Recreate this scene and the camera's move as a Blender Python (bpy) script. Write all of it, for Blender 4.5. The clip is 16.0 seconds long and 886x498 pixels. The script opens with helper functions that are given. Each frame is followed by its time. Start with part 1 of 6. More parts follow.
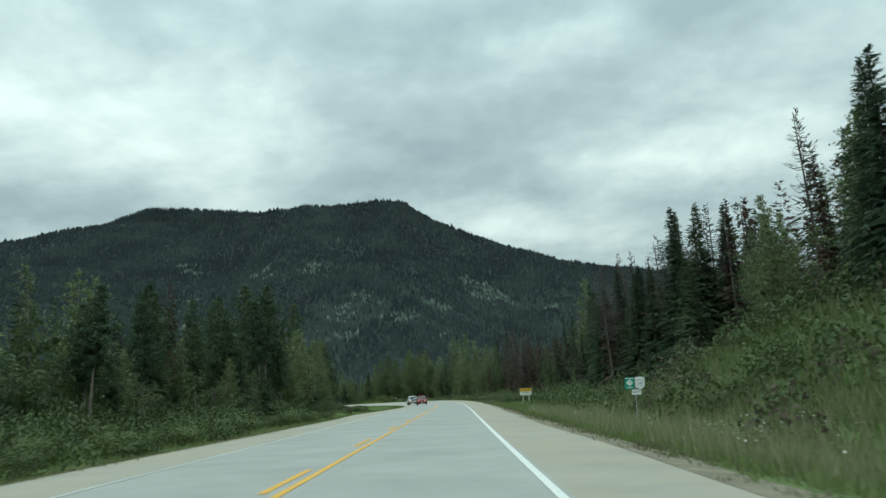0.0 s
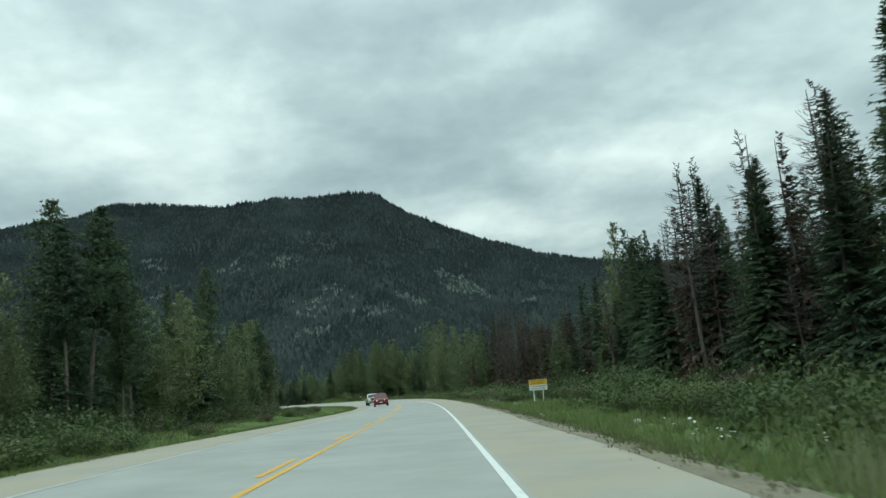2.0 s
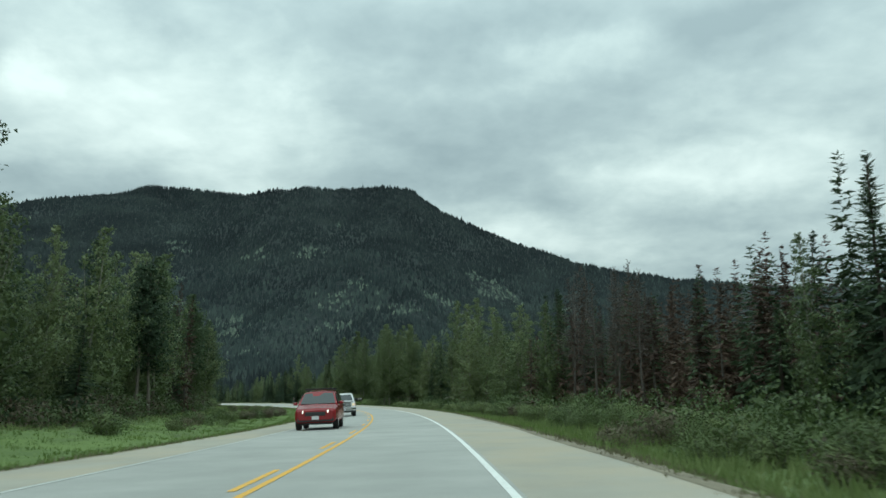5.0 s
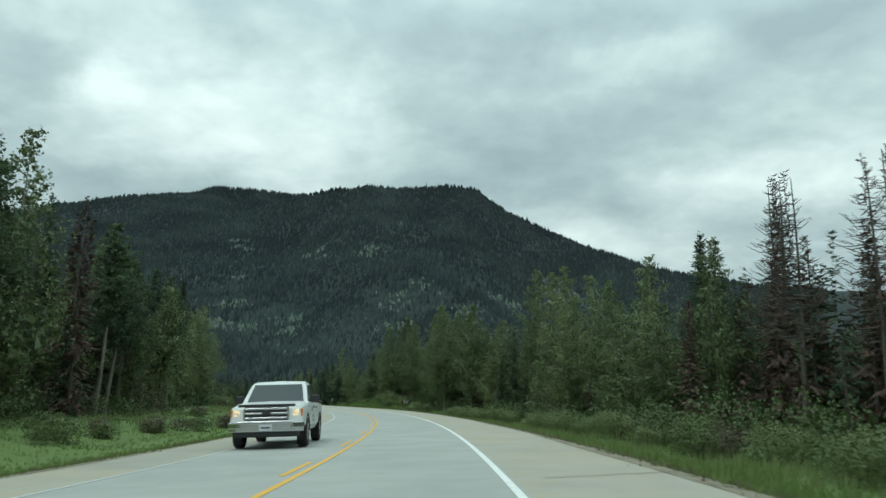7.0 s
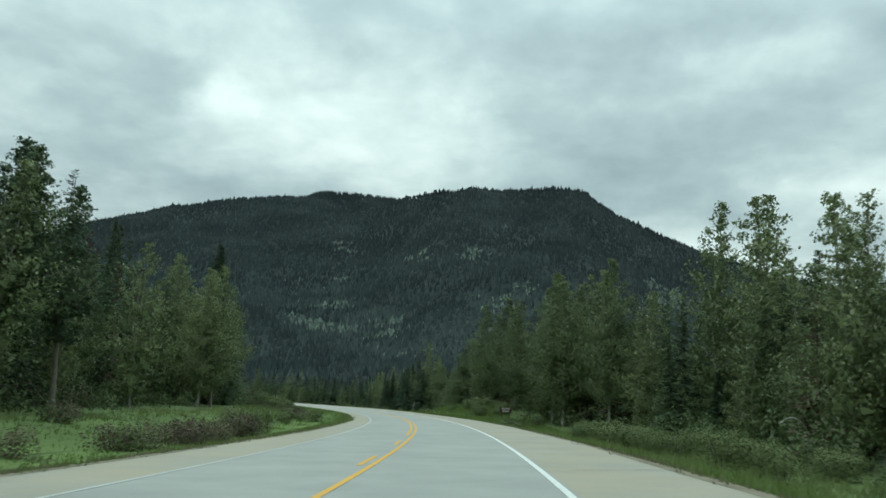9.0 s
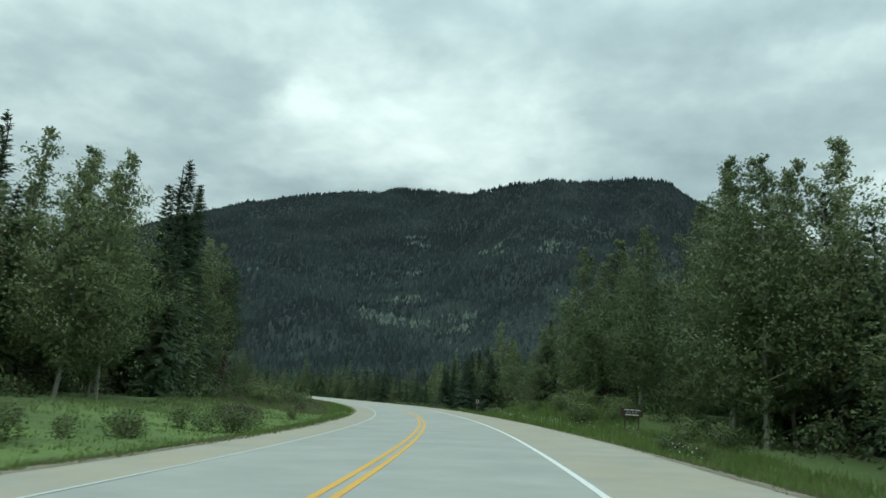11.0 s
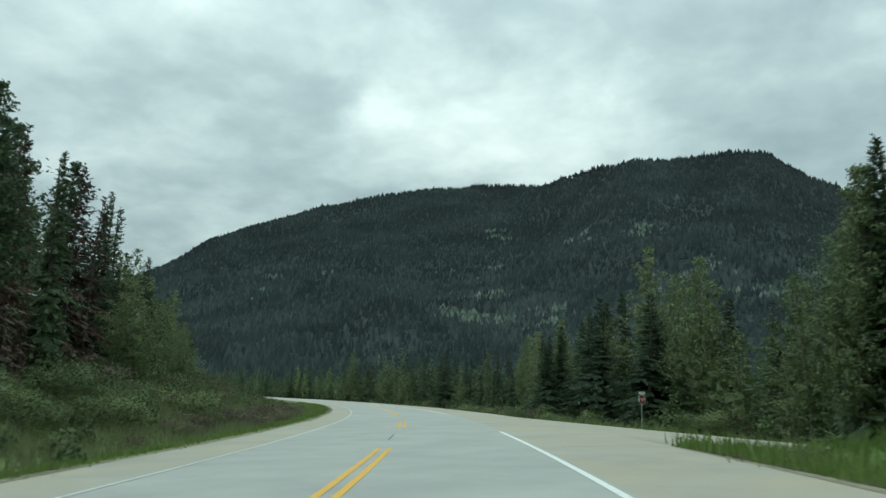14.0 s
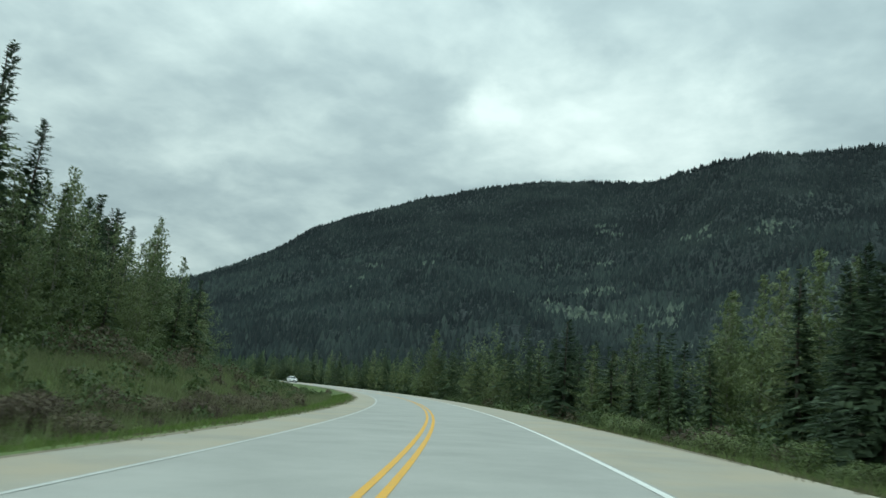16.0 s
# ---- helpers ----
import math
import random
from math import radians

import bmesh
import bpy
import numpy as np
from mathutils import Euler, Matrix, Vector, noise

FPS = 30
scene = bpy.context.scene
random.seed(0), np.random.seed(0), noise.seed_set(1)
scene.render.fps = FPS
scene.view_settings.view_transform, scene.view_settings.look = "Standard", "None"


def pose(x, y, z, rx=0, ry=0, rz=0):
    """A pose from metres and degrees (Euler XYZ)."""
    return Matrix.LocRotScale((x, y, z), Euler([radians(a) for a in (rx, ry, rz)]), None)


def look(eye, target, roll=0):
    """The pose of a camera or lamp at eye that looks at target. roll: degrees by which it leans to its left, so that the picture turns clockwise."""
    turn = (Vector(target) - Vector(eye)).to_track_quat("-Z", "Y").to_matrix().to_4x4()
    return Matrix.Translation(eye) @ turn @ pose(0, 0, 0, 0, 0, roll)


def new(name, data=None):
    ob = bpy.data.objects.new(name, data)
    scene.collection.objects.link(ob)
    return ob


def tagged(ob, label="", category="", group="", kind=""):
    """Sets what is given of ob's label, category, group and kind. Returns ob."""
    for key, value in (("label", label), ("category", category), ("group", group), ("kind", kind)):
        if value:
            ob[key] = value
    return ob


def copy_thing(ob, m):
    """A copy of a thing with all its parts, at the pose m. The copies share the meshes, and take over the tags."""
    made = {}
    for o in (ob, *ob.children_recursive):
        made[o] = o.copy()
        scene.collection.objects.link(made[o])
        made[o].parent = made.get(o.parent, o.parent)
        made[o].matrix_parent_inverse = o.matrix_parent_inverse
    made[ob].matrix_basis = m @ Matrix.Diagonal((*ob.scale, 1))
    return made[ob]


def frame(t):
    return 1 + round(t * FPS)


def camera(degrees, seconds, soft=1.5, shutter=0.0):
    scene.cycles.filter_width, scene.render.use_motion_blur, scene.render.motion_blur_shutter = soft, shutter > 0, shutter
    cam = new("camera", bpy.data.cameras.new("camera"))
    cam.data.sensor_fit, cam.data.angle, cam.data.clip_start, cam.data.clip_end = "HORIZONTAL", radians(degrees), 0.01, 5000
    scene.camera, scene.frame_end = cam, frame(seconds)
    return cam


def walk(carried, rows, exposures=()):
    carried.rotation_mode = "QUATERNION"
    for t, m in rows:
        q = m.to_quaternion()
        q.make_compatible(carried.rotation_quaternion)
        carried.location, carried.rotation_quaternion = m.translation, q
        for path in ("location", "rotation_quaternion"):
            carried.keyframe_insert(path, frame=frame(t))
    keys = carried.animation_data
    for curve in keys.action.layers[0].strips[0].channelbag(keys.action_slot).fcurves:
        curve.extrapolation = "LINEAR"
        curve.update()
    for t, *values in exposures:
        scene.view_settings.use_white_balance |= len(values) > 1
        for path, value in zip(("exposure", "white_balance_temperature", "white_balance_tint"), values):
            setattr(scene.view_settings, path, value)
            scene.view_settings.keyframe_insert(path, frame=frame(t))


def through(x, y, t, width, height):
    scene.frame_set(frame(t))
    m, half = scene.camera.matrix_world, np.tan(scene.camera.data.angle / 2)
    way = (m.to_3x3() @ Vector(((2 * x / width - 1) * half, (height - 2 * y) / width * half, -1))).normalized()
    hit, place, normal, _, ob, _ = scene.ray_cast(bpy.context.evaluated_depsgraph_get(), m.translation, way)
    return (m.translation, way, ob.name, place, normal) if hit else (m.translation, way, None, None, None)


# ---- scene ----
cam = camera(59.2, 16.0, 1.5, 0.18)
EYE = 1.06
# seconds, x, y, yaw to the left, pitch up, lean to the left
ROWS = [
    (0.0, 0.08, 0.00, 0.01, 10.70, -3.74),
    (0.5, 0.12, 10.79, -0.80, 10.58, -4.35),
    (1.0, 0.21, 21.55, -1.28, 10.18, -4.72),
    (1.5, 0.34, 32.29, -1.54, 10.40, -4.87),
    (2.0, 0.50, 43.01, -1.84, 10.33, -4.51),
    (2.5, 0.61, 53.76, -1.77, 10.85, -3.98),
    (3.0, 0.67, 64.54, -1.56, 11.86, -3.10),
    (3.5, 0.66, 75.34, -1.27, 12.06, -1.60),
    (4.0, 0.57, 86.14, -0.99, 11.11, -0.53),
    (6.5, -1.08, 139.56, 4.07, 10.93, 0.73),
    (7.0, -1.82, 150.11, 5.36, 11.29, 1.44),
    (7.5, -2.76, 160.64, 6.78, 11.87, 1.54),
    (8.0, -3.99, 171.16, 8.81, 12.08, 2.23),
    (8.5, -5.46, 181.69, 11.18, 11.98, 2.95),
    (9.0, -7.14, 192.24, 13.20, 11.56, 3.53),
    (11.5, -19.34, 245.72, 19.57, 11.26, 4.08),
    (12.0, -22.56, 256.55, 20.17, 11.42, 3.48),
    (12.5, -26.03, 267.39, 21.04, 11.45, 2.63),
    (13.0, -29.80, 278.21, 22.39, 11.15, 2.65),
    (13.5, -33.92, 288.95, 23.54, 10.90, 2.07),
    (14.0, -38.44, 299.56, 24.98, 10.95, 2.04),
    (14.5, -43.31, 310.08, 26.69, 10.72, 2.53),
    (15.0, -48.42, 320.60, 28.37, 10.60, 3.49),
    (15.5, -53.75, 331.12, 30.49, 10.76, 4.46),
    (16.0, -59.27, 341.64, 32.77, 10.35, 5.25),
]


def carried_pose(x, y, yaw, pitch, lean):
    w, p = radians(yaw), radians(pitch)
    ahead = Vector((-math.sin(w) * math.cos(p), math.cos(w) * math.cos(p), math.sin(p)))
    eye = Vector((x, y, EYE))
    return look(eye, eye + ahead * 10, lean)


walk(cam, [(t, carried_pose(x, y, w, p, r)) for t, x, y, w, p, r in ROWS],
     [(0.0, -0.07, 6000, -4), (16.0, -0.07, 6000, -4)])

# ------------------------------------------------------------------ light
world = bpy.data.worlds.new("overcast_sky")
scene.world = world
world.use_nodes = True


class Net:
    """Short hand for building node trees."""

    def __init__(self, tree):
        self.t = tree
        tree.nodes.clear()

    def __call__(self, kind, **kw):
        n = self.t.nodes.new(kind)
        for k, v in kw.items():
            if k in n.inputs:
                if isinstance(v, bpy.types.NodeSocket):
                    self.t.links.new(v, n.inputs[k])
                else:
                    n.inputs[k].default_value = v
            else:
                setattr(n, k, v)
        return n

    def link(self, a, b):
        self.t.links.new(a, b)

    def math(self, op, a, b=None, c=None, clamp=False):
        n = self.t.nodes.new("ShaderNodeMath")
        n.operation, n.use_clamp = op, clamp
        for i, v in enumerate((a, b, c)):
            if v is None:
                continue
            if isinstance(v, bpy.types.NodeSocket):
                self.t.links.new(v, n.inputs[i])
            else:
                n.inputs[i].default_value = v
        return n.outputs[0]

    def mix(self, fac, a, b, mode="MIX"):
        n = self.t.nodes.new("ShaderNodeMix")
        n.data_type, n.blend_type = "RGBA", mode
        for i, v in ((0, fac), (6, a), (7, b)):
            if isinstance(v, bpy.types.NodeSocket):
                self.t.links.new(v, n.inputs[i])
            else:
                n.inputs[i].default_value = v if i == 0 else (*v, 1)
        return n.outputs[2]

    def ramp(self, fac, stops):
        n = self.t.nodes.new("ShaderNodeValToRGB")
        el = n.color_ramp.elements
        while len(el) < len(stops):
            el.new(0.5)
        for e, (p, c) in zip(el, stops):
            e.position, e.color = p, (*c, 1) if len(c) == 3 else c
        self.t.links.new(fac, n.inputs[0])
        return n.outputs[0]

    def noise(self, vec, scale, detail=4.0, rough=0.55, distort=0.0):
        n = self.t.nodes.new("ShaderNodeTexNoise")
        n.inputs["Scale"].default_value, n.inputs["Detail"].default_value = scale, detail
        n.inputs["Roughness"].default_value, n.inputs["Distortion"].default_value = rough, distort
        if vec is not None:
            self.t.links.new(vec, n.inputs["Vector"])
        return n.outputs["Fac"]


SUN_UP, SUN_TURN = 52.0, 200.0
net = Net(world.node_tree)
sky = net("ShaderNodeTexSky", sky_type="NISHITA", sun_disc=False, sun_elevation=radians(SUN_UP), sun_rotation=radians(SUN_TURN))
ways = net("ShaderNodeTexCoord").outputs["Generated"]
split = net("ShaderNodeSeparateXYZ", Vector=ways)
up = net.math("MAXIMUM", split.outputs["Z"], 0.0)
lift = net.math("ADD", up, 0.24)
flat = net("ShaderNodeCombineXYZ", X=net.math("DIVIDE", split.outputs["X"], lift), Y=net.math("DIVIDE", split.outputs["Y"], lift), Z=3.7)
big = net.noise(flat.outputs[0], 1.5, 7.0, 0.56, 0.1)
fine = net.noise(flat.outputs[0], 4.2, 5.0, 0.52, 0.2)
wisps = net.noise(flat.outputs[0], 9.0, 4.0, 0.5, 0.3)
cover = net.math("MULTIPLY_ADD", big, 0.30, 0.512 - 0.15 - 0.14 - 0.06)
cover = net.math("MULTIPLY_ADD", fine, 0.28, cover)
cover = net.math("MULTIPLY_ADD", wisps, 0.12, cover)
# the cloud layer's thick banks (darker) and thin breaks (brighter), in degrees:
# bearing to the left, elevation, half length, half height, tilt, weight
BANKS = ((-5.4, 26.7, 3.9, 1.7, -6, -1.00), (-18.6, 25.6, 6.2, 1.6, -12, -0.70), (6.3, 24.8, 5.4, 3.5, -2, -0.60), (16.9, 26.1, 4.6, 1.9, 3, -0.50),
         (-3.9, 19.3, 7.9, 2.3, 20, -0.55), (-5.2, 14.9, 4.6, 1.2, -5, -0.60), (-19.4, 13.3, 3.7, 0.9, -9, -0.50), (29.0, 13.8, 3.7, 1.1, 3, -0.50),
         (-12.7, 21.4, 6.2, 1.7, 16, -0.30), (3.7, 15.9, 5.0, 1.2, -3, -0.20), (33.6, 21.6, 2.9, 1.2, 24, -0.70), (23.9, 26.7, 2.5, 1.9, 0, -0.60),
         (50.8, 19.0, 4.6, 1.5, 10, -0.40), (47.8, 12.5, 5.0, 1.5, 8, -0.45), (57.1, 15.2, 4.6, 1.0, 12, -0.40), (60.7, 19.8, 4.2, 2.5, 14, -0.30))
BREAKS = ((26.9, 25.3, 4.2, 2.3, 7, 0.70), (23.9, 21.7, 4.6, 2.5, 4, 0.60), (14.7, 22.1, 2.7, 1.7, 1, 0.90), (17.0, 17.9, 5.4, 1.9, 1, 0.50),
          (28.4, 17.5, 3.7, 1.5, 4, 0.30), (-8.3, 24.5, 3.1, 1.2, 3, 0.75), (-13.1, 25.0, 1.9, 1.6, -9, 0.50), (-3.9, 24.9, 1.7, 1.1, -6, 0.40),
          (-9.2, 11.9, 5.8, 1.5, -14, 0.90), (-21.3, 15.9, 5.4, 1.3, 5, 0.95), (-14.9, 15.1, 4.6, 1.1, -8, 0.50), (-23.8, 22.8, 5.4, 1.7, -3, 0.25),
          (30.5, 20.9, 2.1, 0.9, 3, 0.70), (14.3, 26.5, 2.5, 1.7, -4, 0.50), (50.6, 15.4, 6.2, 1.1, 14, 0.55), (54.1, 8.2, 3.7, 1.2, 8, 0.35))
bearing = net.math("MULTIPLY", net.math("ARCTAN2", net.math("MULTIPLY", split.outputs["X"], -1.0), split.outputs["Y"]), 57.2958)
height = net.math("MULTIPLY", net.math("ARCSINE", split.outputs["Z"]), 57.2958)
on_dome = net("ShaderNodeCombineXYZ", X=bearing, Y=height, Z=0.0)
bent = net("ShaderNodeTexNoise", Scale=0.24, Detail=5.0, Roughness=0.62)
net.link(on_dome.outputs[0], bent.inputs["Vector"])
drawn = net("ShaderNodeVectorMath", operation="MULTIPLY_ADD")
net.link(bent.outputs["Color"], drawn.inputs[0])
drawn.inputs[1].default_value = (5.0, 3.0, 0.0)
shift = net("ShaderNodeVectorMath", operation="ADD")
net.link(on_dome.outputs[0], shift.inputs[0])
shift.inputs[1].default_value = (-2.5, -1.5, 0.0)
net.link(shift.outputs[0], drawn.inputs[2])
for a, e, long, high, tilt, weight in BANKS + BREAKS:
    lay = net("ShaderNodeMapping", vector_type="TEXTURE")
    net.link(drawn.outputs[0], lay.inputs["Vector"])
    lay.inputs["Location"].default_value = (a, e, 0)
    lay.inputs["Rotation"].default_value = (0, 0, radians(-tilt))
    lay.inputs["Scale"].default_value = (long * 1.4, high * 1.4, 1)
    far = net("ShaderNodeVectorMath", operation="DOT_PRODUCT")
    net.link(lay.outputs[0], far.inputs[0])
    net.link(lay.outputs[0], far.inputs[1])
    near = net.math("EXPONENT", net.math("MULTIPLY", far.outputs["Value"], -0.8))
    cover = net.math("MULTIPLY_ADD", near, weight * 0.115, cover)
cloud = net.ramp(cover, [(0.38, (0.36, 0.425, 0.445)), (0.47, (0.47, 0.54, 0.55)), (0.55, (0.62, 0.69, 0.68)), (0.66, (0.87, 0.925, 0.89))])
# an overcast dome is about three times as bright overhead as at the horizon
dome = net.math("ADD", 0.86, net.math("MULTIPLY", net.math("POWER", up, 1.3), 1.5))
overcast = net.mix(1.0, cloud, (1, 1, 1), "MULTIPLY")
bright = net("ShaderNodeVectorMath", operation="SCALE")
net.link(overcast, bright.inputs[0])
net.link(dome, bright.inputs["Scale"])
veil = net("ShaderNodeVectorMath", operation="SCALE")
net.link(sky.outputs[0], veil.inputs[0])
veil.inputs["Scale"].default_value = 0.05
both = net.mix(0.93, veil.outputs[0], bright.outputs[0])
back = net("ShaderNodeBackground", Strength=1.0)
net.link(both, back.inputs["Color"])
net.link(back.outputs[0], net("ShaderNodeOutputWorld").inputs["Surface"])

sun_data = bpy.data.lights.new("sun", "SUN")
sun_data.energy, sun_data.angle, sun_data.color = 0.7, radians(25), (1.0, 0.96, 0.9)
sun = new("sun", sun_data)
az, el = radians(SUN_TURN), radians(SUN_UP)
sun.matrix_world = look((0, 0, 300), Vector((0, 0, 300)) - Vector((math.sin(az) * math.cos(el), math.cos(az) * math.cos(el), math.sin(el))))

# ------------------------------------------------------------------ materials


def material(name, rough=0.8, metal=0.0):
    m = bpy.data.materials.new(name)
    m.use_nodes = True
    n = Net(m.node_tree)
    b = n("ShaderNodeBsdfPrincipled", Roughness=rough, Metallic=metal)
    out = n("ShaderNodeOutputMaterial")
    n.link(b.outputs[0], out.inputs["Surface"])
    return m, n, b, out


def bump(n, b, height, strength=0.4, distance=0.05):
    k = n("ShaderNodeBump", Strength=strength, Distance=distance)
    n.link(height, k.inputs["Height"])
    n.link(k.outputs[0], b.inputs["Normal"])


def mottled(name, dark, light, scale=1.0, fine=20.0, rough=0.85, metal=0.0, relief=0.3, object_random=0.0):
    """A surface of two tones, broken up at two scales."""
    m, n, b, out = material(name, rough, metal)
    at = n("ShaderNodeTexCoord").outputs["Object"]
    big, small = n.noise(at, scale, 4), n.noise(at, fine, 3)
    f = n.math("ADD", n.math("MULTIPLY", big, 0.6), n.math("MULTIPLY", small, 0.4))
    col = n.ramp(f, [(0.35, dark), (0.65, light)])
    if object_random:
        r = n("ShaderNodeObjectInfo").outputs["Random"]
        col = n.mix(n.math("MULTIPLY", r, object_random), col, tuple(c * 0.5 for c in dark))
    n.link(col, b.inputs["Base Color"])
    bump(n, b, small, relief, 0.02)
    return m


def plain(name, colour, rough=0.5, metal=0.0, emit=0.0):
    m, n, b, out = material(name, rough, metal)
    at = n("ShaderNodeTexCoord").outputs["Object"]
    g = n.noise(at, 6.0, 4)
    n.link(n.mix(n.math("MULTIPLY", g, 0.35), colour, tuple(c * 0.7 for c in colour)), b.inputs["Base Color"])
    if emit:
        b.inputs["Emission Color"].default_value = (*colour, 1)
        b.inputs["Emission Strength"].default_value = emit
    return m


def leafy(name, stops, through=0.35, rough=0.6, spread=0.5, scale=0.9, gloss=0.25, grain=0.28):
    """Foliage: the tone varies from clump to clump and from plant to plant, and light comes through the leaves."""
    m, n, b, out = material(name, rough)
    geo = n("ShaderNodeNewGeometry").outputs["Random Per Island"]
    each = n("ShaderNodeObjectInfo").outputs["Random"]
    at = n("ShaderNodeTexCoord").outputs["Object"]
    f = n.math("ADD", n.math("MULTIPLY", geo, grain), n.math("MULTIPLY", n.noise(at, scale, 3), 1 - grain))
    f = n.math("ADD", f, n.math("MULTIPLY", n.math("SUBTRACT", each, 0.5), spread), clamp=True)
    col = n.ramp(f, stops)
    n.link(col, b.inputs["Base Color"])
    b.inputs["Specular IOR Level"].default_value = gloss
    t = n("ShaderNodeBsdfTranslucent")
    n.link(col, t.inputs["Color"])
    mixed = n("ShaderNodeMixShader", Fac=through)
    n.link(b.outputs[0], mixed.inputs[1])
    n.link(t.outputs[0], mixed.inputs[2])
    n.link(mixed.outputs[0], out.inputs["Surface"])
    return m


def asphalt_material(name, dark, light, tan=0.0):
    m, n, b, out = material(name, 0.82)
    at = n("ShaderNodeTexCoord").outputs["Object"]
    grain, patch, wide = n.noise(at, 60.0, 2), n.noise(at, 0.55, 5, 0.6), n.noise(at, 0.07, 3)
    f = n.math("ADD", n.math("MULTIPLY", patch, 0.5), n.math("ADD", n.math("MULTIPLY", grain, 0.25), n.math("MULTIPLY", wide, 0.25)))
    col = n.ramp(f, [(0.38, dark), (0.62, light)])
    if tan:
        col = n.mix(n.math("MULTIPLY", n.ramp(n.noise(at, 0.35, 5, 0.65), [(0.42, (0, 0, 0)), (0.62, (1, 1, 1))]), tan), col, (0.40, 0.35, 0.255))
    n.link(col, b.inputs["Base Color"])
    bump(n, b, grain, 0.35, 0.01)
    return m


ASPHALT = asphalt_material("worn_asphalt", (0.305, 0.312, 0.292), (0.405, 0.412, 0.385))
SHOULDER = asphalt_material("gravelly_shoulder", (0.30, 0.29, 0.24), (0.385, 0.372, 0.312), 0.72)


def paint_material(name, colour, worn):
    m, n, b, out = material(name, 0.6)
    at = n("ShaderNodeTexCoord").outputs["Object"]
    f = n.ramp(n.noise(at, 9.0, 6, 0.7), [(0.50, (0, 0, 0)), (0.72, (1, 1, 1))])
    n.link(n.mix(n.math("MULTIPLY", f, worn), colour, (0.28, 0.285, 0.27)), b.inputs["Base Color"])
    bump(n, b, n.noise(at, 80.0, 2), 0.2, 0.005)
    return m


YELLOW = paint_material("yellow_road_paint", (0.72, 0.40, 0.035), 0.45)
WHITE = paint_material("white_road_paint", (0.78, 0.80, 0.77), 0.5)
FADED = paint_material("faded_white_road_paint", (0.56, 0.58, 0.55), 0.95)
TAR = mottled("crack_filler", (0.03, 0.03, 0.03), (0.06, 0.06, 0.06), 3, 30, 0.6)

m, n, b, out = material("verge_soil_and_grass", 0.95)
at = n("ShaderNodeTexCoord").outputs["Object"]
f = n.math("ADD", n.math("MULTIPLY", n.noise(at, 0.12, 5), 0.6), n.math("MULTIPLY", n.noise(at, 3.0, 4), 0.4))
n.link(n.ramp(f, [(0.30, (0.075, 0.078, 0.038)), (0.42, (0.088, 0.125, 0.038)), (0.6, (0.115, 0.175, 0.046)), (0.74, (0.15, 0.16, 0.07))]), b.inputs["Base Color"])
bump(n, b, n.noise(at, 8.0, 5), 0.8, 0.15)
GROUND = m

# slope under the far trees; the bluish cast is haze painted into it
m, n, b, out = material("hazed_forested_slope", 0.95)
at = n("ShaderNodeTexCoord").outputs["Object"]
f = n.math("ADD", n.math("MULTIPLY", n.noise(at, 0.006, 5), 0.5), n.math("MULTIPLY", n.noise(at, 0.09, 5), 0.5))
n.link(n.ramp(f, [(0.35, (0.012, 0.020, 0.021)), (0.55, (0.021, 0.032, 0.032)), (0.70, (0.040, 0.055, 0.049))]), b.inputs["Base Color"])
bump(n, b, n.noise(at, 0.12, 4), 1.0, 6.0)
SLOPE = m

NEEDLE = leafy("spruce_needles", [(0.1, (0.053, 0.083, 0.053)), (0.5, (0.082, 0.121, 0.067)), (0.95, (0.124, 0.168, 0.078))], 0.3, 0.6, 0.5, 0.9, 0.15)
BROWN_NEEDLE = leafy("dead_brown_needles", [(0.15, (0.078, 0.054, 0.043)), (0.5, (0.118, 0.080, 0.061)), (0.9, (0.165, 0.115, 0.088))], 0.15, 0.8, 0.6)
ASPEN_LEAF = leafy("aspen_leaves", [(0.1, (0.086, 0.124, 0.050)), (0.5, (0.148, 0.196, 0.078)), (0.9, (0.242, 0.288, 0.130))], 0.26, 0.4, 0.5, 0.9, 0.4, 0.18)
SHRUB_LEAF = leafy("willow_leaves", [(0.1, (0.078, 0.114, 0.041)), (0.5, (0.124, 0.167, 0.061)), (0.9, (0.186, 0.230, 0.094))], 0.30, 0.5, 0.7, 0.6, 0.3, 0.14)
DRY_LEAF = leafy("dry_brown_shrub_leaves", [(0.1, (0.092, 0.076, 0.057)), (0.45, (0.130, 0.111, 0.076)), (0.9, (0.188, 0.182, 0.110))], 0.35, 0.7, 0.7)
GRASS = leafy("long_green_grass", [(0.1, (0.088, 0.130, 0.044)), (0.5, (0.148, 0.202, 0.068)), (0.9, (0.238, 0.280, 0.120))], 0.4, 0.6)
PALE_GRASS = leafy("seeding_pale_grass", [(0.1, (0.11, 0.135, 0.06)), (0.5, (0.18, 0.205, 0.10)), (0.9, (0.31, 0.31, 0.19))], 0.3, 0.7)
BROWN_GRASS = leafy("dry_brown_weeds", [(0.1, (0.098, 0.090, 0.055)), (0.5, (0.150, 0.142, 0.084)), (0.9, (0.215, 0.210, 0.130))], 0.3, 0.8)
LAWN = leafy("mown_lawn_grass", [(0.1, (0.080, 0.128, 0.035)), (0.5, (0.136, 0.200, 0.052)), (0.9, (0.212, 0.278, 0.086))], 0.4, 0.6, 0.0, 0.22)
LAWN_BED = mottled("lawn_turf", (0.072, 0.116, 0.029), (0.140, 0.208, 0.050), 0.16, 5, 0.95, 0, 0.9)
